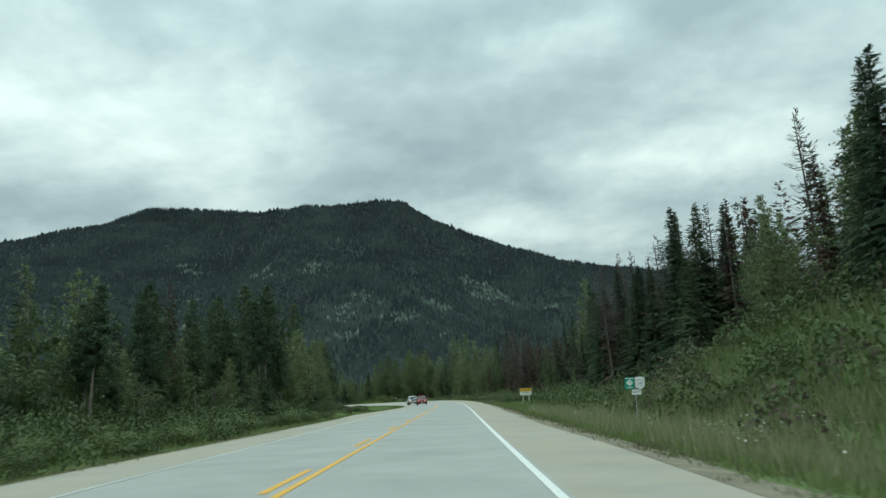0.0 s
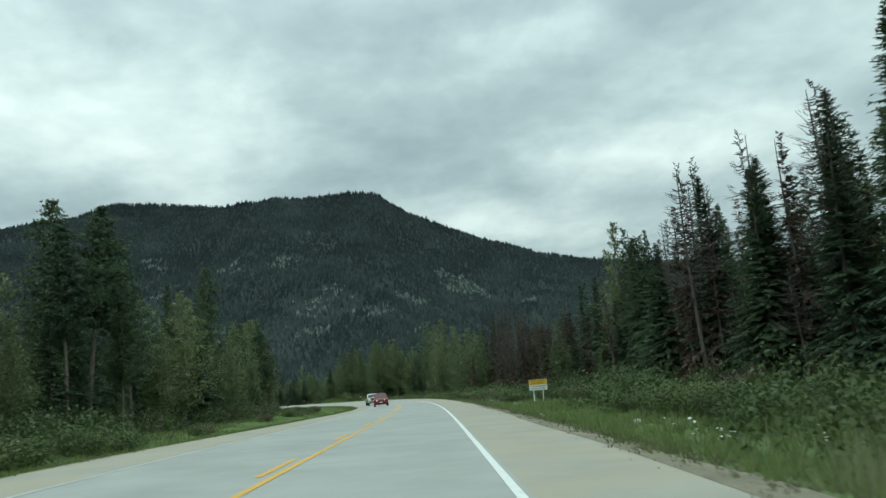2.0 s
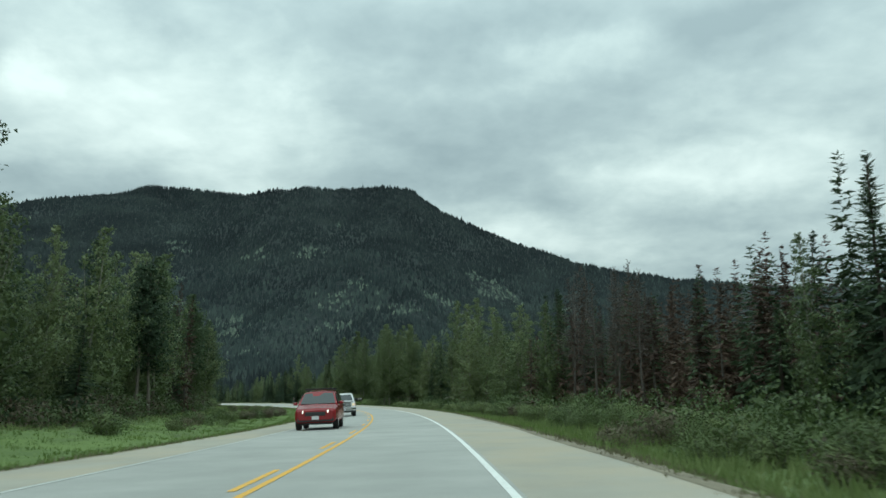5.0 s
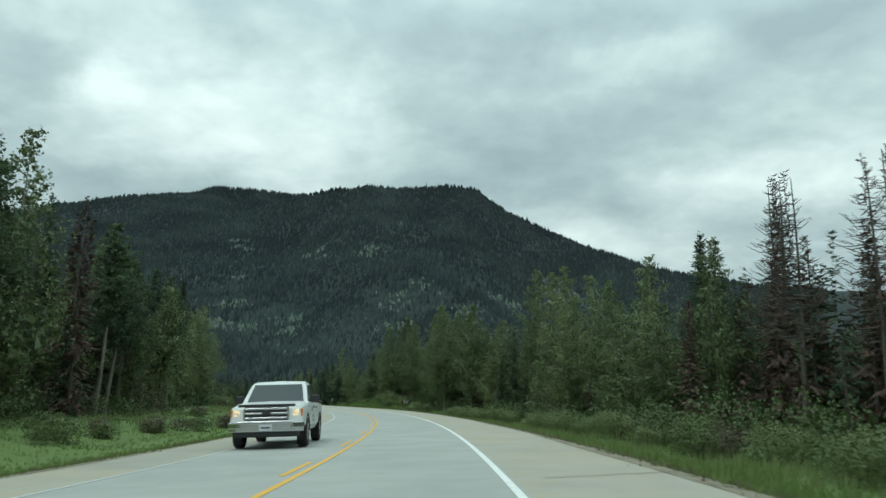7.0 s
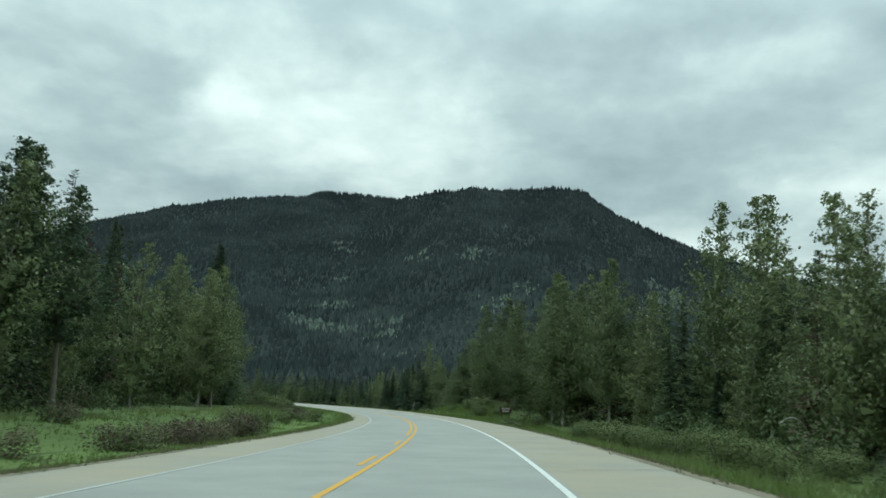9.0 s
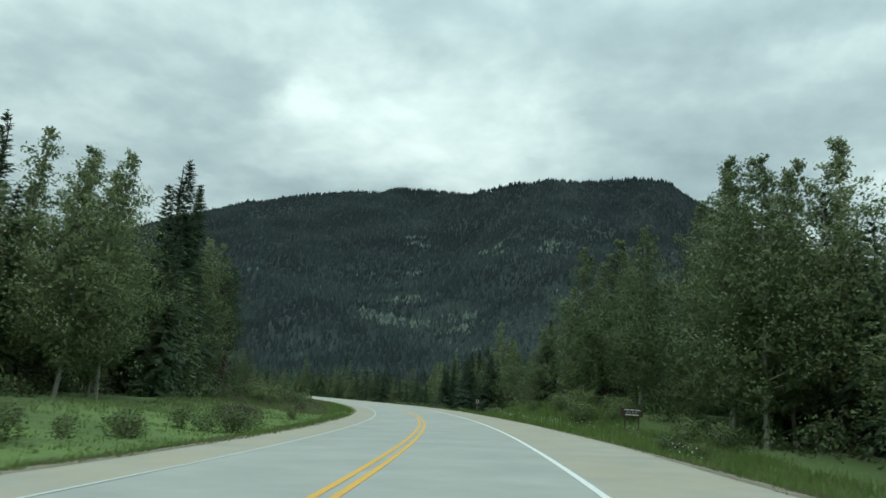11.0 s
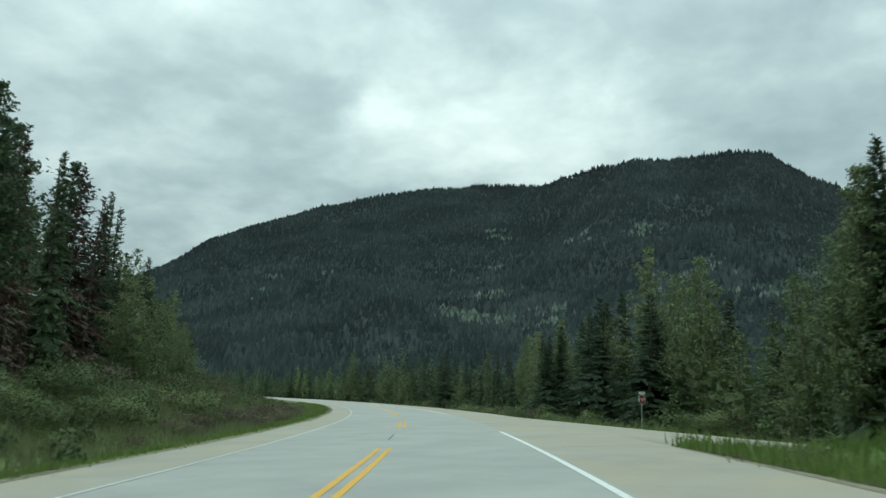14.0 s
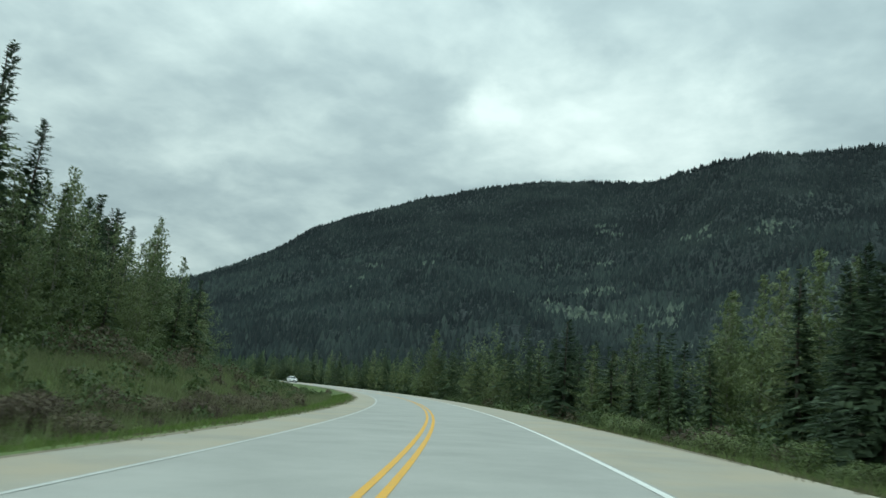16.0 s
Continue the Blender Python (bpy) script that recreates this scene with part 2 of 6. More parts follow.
# shade of the upper slope and bluish distance haze are painted into these needles
FAR_SHADED_NEEDLE = leafy("far_shaded_foliage", [(0.34, (0.011, 0.017, 0.019)), (0.5, (0.017, 0.026, 0.027)), (0.68, (0.031, 0.044, 0.041))], 0.05, 0.85, 0.0, 0.010, 0.2, 0.16)
# lighter copy for the lower slope; the same haze is in its colour
FAR_LIGHTER_NEEDLE = leafy("far_lighter_foliage", [(0.34, (0.017, 0.027, 0.028)), (0.5, (0.028, 0.042, 0.041)), (0.68, (0.050, 0.068, 0.061))], 0.05, 0.85, 0.0, 0.014, 0.2, 0.22)
# aspen leaves turned bluer and greyer: distance haze put into the colour
FAR_LEAF = leafy("hazed_far_aspen_foliage", [(0.1, (0.045, 0.066, 0.056)), (0.5, (0.090, 0.120, 0.096)), (0.9, (0.175, 0.21, 0.155))], 0.1, 0.85, 0.0, 0.02, 0.25, 0.6)
PETAL = plain("white_petals", (0.8, 0.8, 0.76), 0.7)
BARK = mottled("spruce_bark", (0.055, 0.045, 0.038), (0.12, 0.10, 0.085), 2, 18, 0.95, 0, 0.8)
DEAD_WOOD = mottled("dead_grey_wood", (0.060, 0.052, 0.046), (0.13, 0.115, 0.10), 2, 15, 0.9, 0, 0.6)
PINE_BARK = mottled("lodgepole_bark", (0.10, 0.085, 0.068), (0.22, 0.19, 0.155), 2, 15, 0.9, 0, 0.6)
PALE_BARK = mottled("pale_aspen_bark", (0.13, 0.125, 0.10), (0.33, 0.32, 0.26), 1.5, 12, 0.85, 0, 0.4)

# ------------------------------------------------------------------ building helpers


def mesh_from(name, verts, faces, mats, smooth=False):
    me = bpy.data.meshes.new(name)
    me.from_pydata([tuple(v) for v in verts] if not isinstance(verts, np.ndarray) else verts.tolist(), [], faces if isinstance(faces, list) else faces.tolist())
    for mat in mats:
        me.materials.append(mat)
    if smooth:
        me.polygons.foreach_set("use_smooth", np.ones(len(me.polygons), dtype=bool))
    me.update()
    return me


def part(name, bm, mat, parent, label=""):
    """One mesh object under a thing or under a part. bm: a bmesh or a ready mesh."""
    if isinstance(bm, bmesh.types.BMesh):
        me = bpy.data.meshes.new(name)
        bm.normal_update()
        bm.to_mesh(me)
        bm.free()
        me.materials.append(mat)
    else:
        me = bm
    ob = new(name, me)
    ob.parent = parent
    return tagged(ob, label)


def sit(ob, m):
    ob.matrix_basis = m
    return ob


# ------------------------------------------------------------------ the road's line
BENDS = ((-70, 0.0), (0, -0.33), (60, 0.13), (100, 0.86), (140, 1.59), (180, 2.0), (220, 2.13), (260, 2.15), (300, 2.17), (340, 2.22), (380, 2.14),
         (430, 2.0), (520, 2.1), (560, 4.5), (760, 5.0))  # metres along, bend in thousandths to the left
BANK = ((-70, -0.020), (60, -0.018), (85, 0.002), (110, 0.018), (140, 0.036), (165, 0.050), (200, 0.050), (250, 0.054), (300, 0.054), (350, 0.054), (420, 0.03), (760, 0.01))
TRACK = ((-70, 2.3), (42, 2.5), (85, 2.45), (138, 2.35), (191, 2.13), (246, 1.75), (291, 1.72), (314, 1.26), (338, 1.02), (350, 1.07), (420, 1.8), (760, 2.2))  # where the car drives
S0, S1 = -60, 720
steps = np.arange(0.0, S1 + 1)
turned = 0.00105 + np.cumsum(np.interp(steps, *zip(*BENDS)) / 1000)
line_x = -2.206 + np.cumsum(-np.sin(turned))
line_y = np.cumsum(np.cos(turned))
behind = np.arange(S0, 0.0)
turned = np.concatenate([np.full(len(behind), 0.00105), turned])
line_x = np.concatenate([np.full(len(behind), -2.206), line_x])
line_y = np.concatenate([behind + 1, line_y])
along = np.concatenate([behind, steps])


def road_z(s, d):
    return np.interp(s, *zip(*BANK)) * (d - np.interp(s, *zip(*TRACK)))


def place(s, d):
    """x, y at s metres along the road and d metres to the right of its yellow line."""
    x, y, w = np.interp(s, along, line_x), np.interp(s, along, line_y), np.interp(s, along, turned)
    return x + np.cos(w) * d, y + np.sin(w) * d


def heading(s):
    return math.degrees(float(np.interp(s, along, turned)))


RIGHT_EDGE = ((-70, 5.3), (35, 5.3), (60, 5.55), (100, 5.6), (150, 5.75), (200, 5.9), (280, 6.1), (330, 6.2), (400, 6.2), (450, 6.0), (760, 5.8))
LEFT_EDGE = ((-70, -4.8), (40, -4.9), (65, -5.6), (95, -5.8), (115, -5.4), (160, -5.1), (200, -5.2), (260, -4.65), (285, -4.95), (330, -5.15), (400, -5.1), (760, -5.4))
LEFT_LINE = ((-70, -2.95), (25, -2.95), (55, -3.3), (100, -3.3), (170, -3.0), (250, -3.0), (330, -3.25), (760, -3.25))


def right_edge(s):
    return np.interp(s, *zip(*RIGHT_EDGE))


def left_line(s):
    return float(np.interp(s, *zip(*LEFT_LINE)))


def left_edge(s):
    return np.interp(s, *zip(*LEFT_EDGE))


def edge_z(s):
    """Height of the right shoulder's edge."""
    return road_z(s, right_edge(s))


def smooth(a, b, x):
    t = np.clip((x - a) / (b - a), 0, 1)
    return t * t * (3 - 2 * t)


def wavy(x, y, scale, seed=0.0):
    """Cheap smooth noise, about -1 to 1."""
    a, b = x / scale + seed * 1.7, y / scale - seed * 2.3
    return 0.5 * np.sin(a + 1.3 * np.sin(0.7 * b + seed)) * np.cos(0.9 * b + 0.6 * np.sin(1.1 * a)) + 0.3 * np.sin(2.3 * a - 1.1 * b + seed) + 0.2 * np.cos(3.1 * b + 1.7 * a)


def verge(s, d):
    """Height of the ground beside the road."""
    s, d = np.asarray(s, float), np.asarray(d, float)
    out = np.where(d > 0, d - right_edge(s), left_edge(s) - d)
    z = road_z(s, np.where(d > 0, np.minimum(d, right_edge(s)), np.maximum(d, left_edge(s)))) - 0.03
    fade = smooth(2, 14, out)
    z = z * (1 - fade)
    z = z - 0.75 * smooth(0.0, 4.0, out) - 0.02 * np.clip(out, 0, 1)
    z = z + 0.35 * smooth(6, 14, out) + 0.22 * wavy(s, d, 4.0, 1.0) * smooth(1, 6, out)
    off = s - (338.0 - (d - 6) * 1.25)
    hill = smooth(66, 38, s) * smooth(4.0, 17.0, out) * 4.6
    mound = (0.3 * smooth(262, 280, s) + 0.7 * smooth(285, 298, s)) * smooth(5.5, 14.0, -off) * smooth(2.0, 7.0, out) * 2.1
    z = z + np.where(d > 0, hill + mound, 0)
    rise = smooth(300, 345, s) * smooth(480, 420, s) * smooth(3.0, 14.0, out) * 1.3 + smooth(330, 400, s) * smooth(12, 60, out) * 5
    z = z + np.where(d < 0, rise, 0)
    # the side road's bed
    flare = 14 * np.exp(-np.clip(d - 6, 0, 50) / 2.0)
    near = np.where(off < 0, smooth(8.5, 5.6, -off - flare), smooth(17, 11.5, off))
    z = np.where((d > 4) & (d < 34), z * (1 - near) + (edge_z(s) - 0.16 - 0.035 * (d - 6)) * near, z)
    return z - 1.2 * smooth(60, 88, np.abs(d))


def ribbon(s_list, offsets, lift=0.0):
    """A grid along the road. offsets: a function of s that gives the distances to the right."""
    verts, faces = [], []
    k = None
    for s in s_list:
        ds = offsets(s)
        k = len(ds)
        for d in ds:
            x, y = place(s, d)
            verts.append((x, y, road_z(s, d) + lift))
    for i in range(len(s_list) - 1):
        for j in range(k - 1):
            a = i * k + j
            faces.append((a, a + 1, a + k + 1, a + k))
    return verts, faces


road = tagged(new("road", mesh_from("road", *ribbon(np.arange(S0, S1, 3.0), lambda s: np.linspace(left_line(s) - 0.1, 3.45, 7)), [ASPHALT], smooth=True)),
              "worn pale grey two-lane asphalt road, dry", "road", kind="structure")
for nm, fn in (("shoulder_right", lambda s: np.linspace(3.45, right_edge(s), 5)),
               ("shoulder_left", lambda s: np.linspace(left_edge(s), left_line(s) - 0.1, 5))):
    tagged(new(nm, mesh_from(nm, *ribbon(np.arange(S0, S1, 1.5), fn, 0.0), [SHOULDER], smooth=True)), "pale tan gravelly paved shoulder beside the road", "shoulder", kind="structure")


def stripe(name, s_a, s_b, d, width, mat, label, step=2.0):
    ss = np.linspace(s_a, s_b, max(2, int((s_b - s_a) / step) + 1))
    way = d if callable(d) else (lambda s: d)
    me = mesh_from(name, *ribbon(ss, lambda s: (way(s) - width / 2, way(s) + width / 2), 0.006), [mat])
    return part(name, me, mat, road, label)


stripe("solid_yellow_line", S0, 321, 0.16, 0.11, YELLOW, "solid yellow centre line")
stripe("solid_yellow_line", 224, 321, -0.09, 0.11, YELLOW, "solid yellow centre line")
for off in (-0.09, 0.16):
    stripe("short_yellow_line", 333.5, 341.5, off, 0.11, YELLOW, "short piece of yellow centre line")
    stripe("solid_yellow_line", 353, S1 - 5, off, 0.11, YELLOW, "solid yellow centre line")
for k in range(-6, 25):
    stripe("yellow_dash", 8.7 + 9 * k, 11.9 + 9 * k, -0.09, 0.11, YELLOW, "", 1.6)
stripe("white_edge_line", S0, 328.5, 3.33, 0.11, WHITE, "solid white edge line")
stripe("white_edge_line", 357, S1 - 5, 3.33, 0.11, WHITE, "solid white edge line")
stripe("faded_edge_line", S0, S1 - 5, left_line, 0.085, FADED, "faded thin white edge line")

for s in (160.3, 206, 265, 294.8, 320):
    x0, y0 = place(s, 3.7)
    ds = np.linspace(3.85, 6.0, 12)
    vs = []
    for i, d in enumerate(ds):
        for e in (-0.018, 0.018):
            x, y = place(s + 0.45 * (d - 3.8) / 2 + 0.03 * math.sin(i * 1.9 + s) + e, d)
            vs.append((x, y, road_z(s, d) + 0.014))
    part("pavement_crack", mesh_from("pavement_crack", vs, [(2 * i, 2 * i + 1, 2 * i + 3, 2 * i + 2) for i in range(11)], [TAR]), TAR, road, "dark filled crack across the shoulder")
vs = []
for i, s in enumerate(np.linspace(324.5, 328.5, 12)):
    for e in (-0.012, 0.012):
        x, y = place(s, -0.08 + 0.012 * math.sin(i * 1.3) + e)
        vs.append((x, y, road_z(s, 0) + 0.006))
part("pavement_crack", mesh_from("pavement_crack", vs, [(2 * i, 2 * i + 1, 2 * i + 3, 2 * i + 2) for i in range(11)], [TAR]), TAR, road, "dark filled crack along the centre line")

# side road that leaves to the right, backwards at a slant
vs, fs = [], []
spread = (-0.06, 0.0, 0.17, 0.33, 0.5, 0.67, 0.83, 1.0, 1.06)
for i, d in enumerate(np.linspace(6.0, 30.0, 20)):
    lo, hi = 338.0 - (d - 6) * 1.25 - 4.3 - 15 * math.exp(-(d - 6) / 2.0), 338.0 - (d - 6) * 1.25 + 5 + 11.5 * math.exp(-(d - 6) / 3.0)
    for u in spread:
        s = lo + (hi - lo) * u
        x, y = place(s, d)
        vs.append((x, y, (float(edge_z(s)) - 0.045 - 0.035 * (d - 6) if d > 6.1 else float(road_z(s, d)) - 0.02) - (0.0 if 0 <= u <= 1 else 0.55)))
for i in range(19):
    for j in range(8):
        a = i * 9 + j
        fs.append((a, a + 1, a + 10, a + 9))
tagged(new("side_road", mesh_from("side_road", vs, fs, [SHOULDER], smooth=True)), "pale paved side road joining the highway", "road", kind="structure")

# ------------------------------------------------------------------ ground and mountain
half = np.array([0, 1, 2, 3, 4.5, 6, 8, 10, 12.5, 15, 18, 22, 27, 33, 40, 50, 62, 76, 90])
gs = np.arange(S0, S1, 3.0)
verts, faces = [], []
for s in gs:
    r, l = right_edge(s) - 0.5, left_edge(s) + 0.5
    ds = np.concatenate([l - half[::-1], [l * 0.4, 0, r * 0.4], r + half])
    xs, ys = place(s, ds)
    zs = verge(s, ds)
    inside = (ds < right_edge(s) - 0.1) & (ds > left_edge(s) + 0.1)
    zs = np.where(inside, road_z(s, ds) - 0.12, zs)
    verts.extend(zip(xs.tolist(), ys.tolist(), zs.tolist()))
k = 2 * len(half) + 3
for i in range(len(gs) - 1):
    for j in range(k - 1):
        a = i * k + j
        faces.append((a, a + 1, a + k + 1, a + k))
tagged(new("ground", mesh_from("ground", verts, faces, [GROUND], smooth=True)), "rough grassy verge with soil and low weeds beside the road", "ground", kind="structure")

# mown lawn on one side, a grassy mound on the other


def turf(name, label, s_a, s_b, side, widths):
    verts, faces = [], []
    for s in gs[(gs > s_a) & (gs < s_b)]:
        edge = float(right_edge(s)) - 0.5 if side > 0 else float(left_edge(s)) + 0.5
        ds = edge + side * half[1:9] * np.interp(s, *zip(*widths))
        xs, ys = place(s, ds)
        verts.extend(zip(xs.tolist(), ys.tolist(), (verge(s, ds) + 0.018).tolist()))
    for i in range(len(verts) // 8 - 1):
        for j in range(7):
            q = (i * 8 + j, i * 8 + 8 + j, i * 8 + 9 + j, i * 8 + 1 + j)
            faces.append(q if side < 0 else q[::-1])
    tagged(new(name, mesh_from(name, verts, faces, [LAWN_BED], smooth=True)), label, "lawn", kind="structure")


turf("lawn", "smooth bright green mown lawn sloping from the road", 40, 318, -1, ((40, 0.3), (60, 0.5), (84, 0.7), (140, 1.15), (262, 1.1), (290, 0.95), (318, 0.7)))
turf("grass_strip", "bright green grass strip along the shoulder", 316, 440, -1, ((316, 0.7), (330, 0.45), (440, 0.35)))
turf("grassy_mound", "bright green grassy mound beside the road", 258, 327, 1, ((258, 0.5), (268, 0.8), (308, 0.8), (327, 0.25)))

# the dirty gravel margin between shoulder and grass
GRAVEL = mottled("gravel_margin", (0.135, 0.120, 0.080), (0.265, 0.240, 0.172), 0.9, 14, 0.95, 0, 0.8)
for nm, side, edge in (("gravel_margin_right", 1, right_edge), ("gravel_margin_left", -1, left_edge)):
    verts, faces = [], []
    ss = np.arange(S0, 480, 0.75)
    for s in ss:
        w = 0.34 + 0.12 * math.sin(s * 0.9) * math.sin(s * 0.37 + side)
        creep = 0.12 + 0.06 * math.sin(s * 0.31)
        for u, lift in ((-creep, 0.004), (0.03, 0.003), (w + 0.25, 0.006)):
            dd = float(edge(s)) + side * u
            x, y = place(s, dd)
            verts.append((x, y, (float(road_z(s, dd)) if u < 0.1 else float(verge(s, dd))) + lift))
    for i in range(len(ss) - 1):
        if side > 0 and 319 < ss[i] < 364:
            continue
        for j in range(2):
            q = (i * 3 + j, i * 3 + j + 1, i * 3 + j + 4, i * 3 + j + 3)
            faces.append(q if side > 0 else q[::-1])
    tagged(new(nm, mesh_from(nm, verts, faces, [GRAVEL], smooth=True)), "narrow dirty gravel margin at the shoulder's edge", "gravel", kind="structure")

HUB = (-10.0, 190.0)
RIDGE = ((-180, 60), (-80, 120), (-45, 170), (-30, 200), (-20, 222), (-14.4, 246), (-10, 274), (-5.9, 318), (-2.6, 354), (0.3, 390), (2.6, 434), (5, 446), (8, 435), (11.2, 435), (14, 427),
         (15.8, 415), (17.6, 398), (20, 391), (24, 399), (26.5, 391), (28.5, 379), (31, 360), (34, 334), (37, 302), (40, 266), (42.6, 210), (45, 175), (48, 142), (55, 100), (70, 90), (180, 60))


def ridge_far(b):
    """How far off the ridge stands: the peak is nearer than the long shoulder beside it."""
    return np.interp(b, (-30, -4, 2, 12, 17, 24, 32, 45), (1560, 1540, 1440, 1410, 1600, 1740, 1680, 1560))



def ridge_height(b):
    return np.interp(b, *zip(*RIDGE)) * (ridge_far(b) + 190) / 1750


def far_land(x, y):
    """Height of the valley floor and the mountain that closes it."""
    dx, dy = x - HUB[0], y - HUB[1]
    r, b = np.hypot(dx, dy), np.degrees(np.arctan2(-dx, dy))
    end = ridge_far(b)
    u = np.clip((r - 700) / (end - 700), 0, 1)
    top = ridge_height(b) + 10 + 3 * wavy(b * 8, b * 3, 9, 2.0)
    rise = u ** 1.12 * (1 - 0.10 * np.sin(np.pi * u)) * top
    rise = rise + wavy(x, y, 55, 2.0) * 9 * np.sin(np.pi * u) + wavy(b * 9, r * 0.25, 34, 5.0) * 20 * np.sin(np.pi * u) ** 0.8 * (top / 450)
    over = np.clip((r - end) / 900, 0, 1)
    z = np.where(r > end, top * (1 - 0.55 * smooth(0, 1, over)), rise)
    crest = np.interp(b, (4, 9, 12, 15.6, 20, 22.3, 24.3, 26.5, 32), (480, 610, 664, 682, 690, 688, 654, 600, 480))
    bump2 = crest * smooth(1900, 2600, r) * smooth(3500, 2650, r) * smooth(40, 30, b) * smooth(-4, 4, b)
    return np.maximum(z, bump2) - 1.6


rings = np.concatenate([np.arange(0, 700, 50), np.arange(700, 1790, 23), np.arange(1800, 3600, 120), [4200, 4900]])
rays = np.arange(-180, 180, 1.0)
rays = np.concatenate([rays[(rays < -30) | (rays > 66)][::3], np.arange(-30, 66, 0.6)])
rays.sort()
R, B = np.meshgrid(rings, rays, indexing="ij")
X, Y = HUB[0] - R * np.sin(np.radians(B)), HUB[1] + R * np.cos(np.radians(B))
Z = far_land(X, Y)
nr, nb = R.shape
idx = np.arange(nr * nb).reshape(nr, nb)
nxt = np.roll(idx, -1, axis=1)
quads = np.stack([idx[:-1], nxt[:-1], nxt[1:], idx[1:]], -1).reshape(-1, 4)
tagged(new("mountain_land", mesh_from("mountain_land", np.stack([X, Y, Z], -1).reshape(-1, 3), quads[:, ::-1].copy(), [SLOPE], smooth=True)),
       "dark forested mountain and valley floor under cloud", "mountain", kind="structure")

# ------------------------------------------------------------------ woods on the mountain
rng = np.random.default_rng(7)


def cone_woods(name, px, py, pz, h, w, mat, label, tiers=2, sides=5, category="forest", canopy=0.0):
    """Many small conifers as one object: each of stacked, ragged cones."""
    n = len(px)
    ang = np.linspace(0, 2 * np.pi, sides, endpoint=False)
    vs, fs, base = [], [], 0
    for t in range(tiers):
        z0, z1 = t / tiers * 0.8 - 0.02, min(1.0, (t + 1) / tiers * 0.8 + 0.32) if t < tiers - 1 else 1.0
        rad = (1 - t / tiers * 0.75)
        a = ang[None] + rng.uniform(0, 6.3, (n, 1))
        rr = rad * w[:, None] * rng.uniform(0.7, 1.25, (n, sides))
        ring = np.stack([px[:, None] + rr * np.cos(a), py[:, None] + rr * np.sin(a), pz[:, None] + h[:, None] * (z0 + rng.uniform(-0.04, 0.04, (n, sides)))], -1)
        tip = np.stack([px + rng.normal(0, 0.06, n) * w, py + rng.normal(0, 0.06, n) * w, pz + h * z1], -1)[:, None]
        vs.append(np.concatenate([ring, tip], 1).reshape(-1, 3))
        i = base + np.arange(n)[:, None] * (sides + 1)
        j = np.arange(sides)
        fs.append(np.stack([i + j, i + (j + 1) % sides, i + sides + 0 * j], -1).reshape(-1, 3))
        base += n * (sides + 1)
    vs = np.concatenate(vs)
    me = mesh_from(name, vs, np.concatenate(fs), [mat], smooth=canopy > 0)
    if canopy:
        mid = np.concatenate([np.repeat(np.stack([px, py, pz], -1), sides + 1, 0)] * tiers)
        out = (vs - mid) / (np.concatenate([np.repeat(w, sides + 1)] * tiers)[:, None])
        out[:, 2] = 0
        normals = out * (1 - canopy) + np.array([0, 0, canopy]) + rng.normal(0, 0.10, out.shape)
        me.normals_split_custom_set_from_vertices((normals / np.linalg.norm(normals, axis=1, keepdims=True)).tolist())
    return tagged(new(name, me), label, category, kind="stuff")


def scatter_far(n, b0, b1, r0, r1):
    b, r = rng.uniform(b0, b1, n), np.sqrt(rng.uniform(r0 ** 2, r1 ** 2, n))
    x, y = HUB[0] - r * np.sin(np.radians(b)), HUB[1] + r * np.cos(np.radians(b))
    return x, y, b, r


x, y, b, r = scatter_far(96000, -22, 60, 690, 1765)
ok = r < ridge_far(b) * 1.016
x, y, b, r = x[ok], y[ok], b[ok], r[ok]
z = far_land(x, y)
patch = wavy(x, y, 60, 9.0) + 0.6 * wavy(x, y, 21, 4.0) + 0.35 * wavy(x, y, 8, 1.0)
low = smooth(1230, 1000, r)
# groves of lighter aspen on the lower slope, and a few small openings higher up
groves = ((75, 1419, 34), (60, 1375, 22), (-232, 1330, 15), (-490, 1475, 17), (-310, 1373, 12), (-20, 1249, 20), (-61, 1153, 22), (180, 1353, 14), (-389, 1100, 24), (-372, 1108, 14),
          (-397, 1201, 28), (-512, 1518, 16), (-509, 1322, 12), (-626, 1189, 10), (-222, 1348, 13), (-337, 1408, 15), (-736, 1213, 11), (-275, 1086, 20), (-294, 1145, 20), (-430, 1330, 10), (-150, 1100, 18), (-340, 1120, 16))
aspen = (patch > 1.72 - 0.66 * low + rng.normal(0, 0.30, len(x))) & (r < 1380) & (r > 850 + 60 * wavy(x, y, 40, 2.0))
for gx, gy, gr in groves:
    aspen |= (np.hypot((x - gx) / 1.6, y - gy) < gr * (0.75 + 0.45 * wavy(x, y, 6, gx * 0.1))) & (rng.random(len(x)) < 0.78)
h = rng.uniform(4.8, 9.0, len(x)) * (1 + 0.25 * wavy(x, y, 45, 3.0)) * np.where(rng.random(len(x)) < 0.08, 1.4, 1.0) * (1 + 0.35 * smooth(900, 690, r))
# lighter needles in patches on the lower slope, shade painted into those above
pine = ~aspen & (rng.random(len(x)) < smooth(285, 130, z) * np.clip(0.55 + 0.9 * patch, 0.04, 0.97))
k = ~aspen & ~pine
cone_woods("mountain_spruce_forest", x[k], y[k], z[k] - 1, h[k], h[k] * rng.uniform(0.26, 0.42, k.sum()), FAR_SHADED_NEEDLE, "dense conifers on the upper mountain slope, darkened by painted shade", 1, 4, canopy=0.42)
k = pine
cone_woods("mountain_pine_forest", x[k], y[k], z[k] - 1, h[k], h[k] * rng.uniform(0.26, 0.42, k.sum()), FAR_LIGHTER_NEEDLE, "lighter grey-green conifers on the lower mountain slope", 1, 4, canopy=0.55)
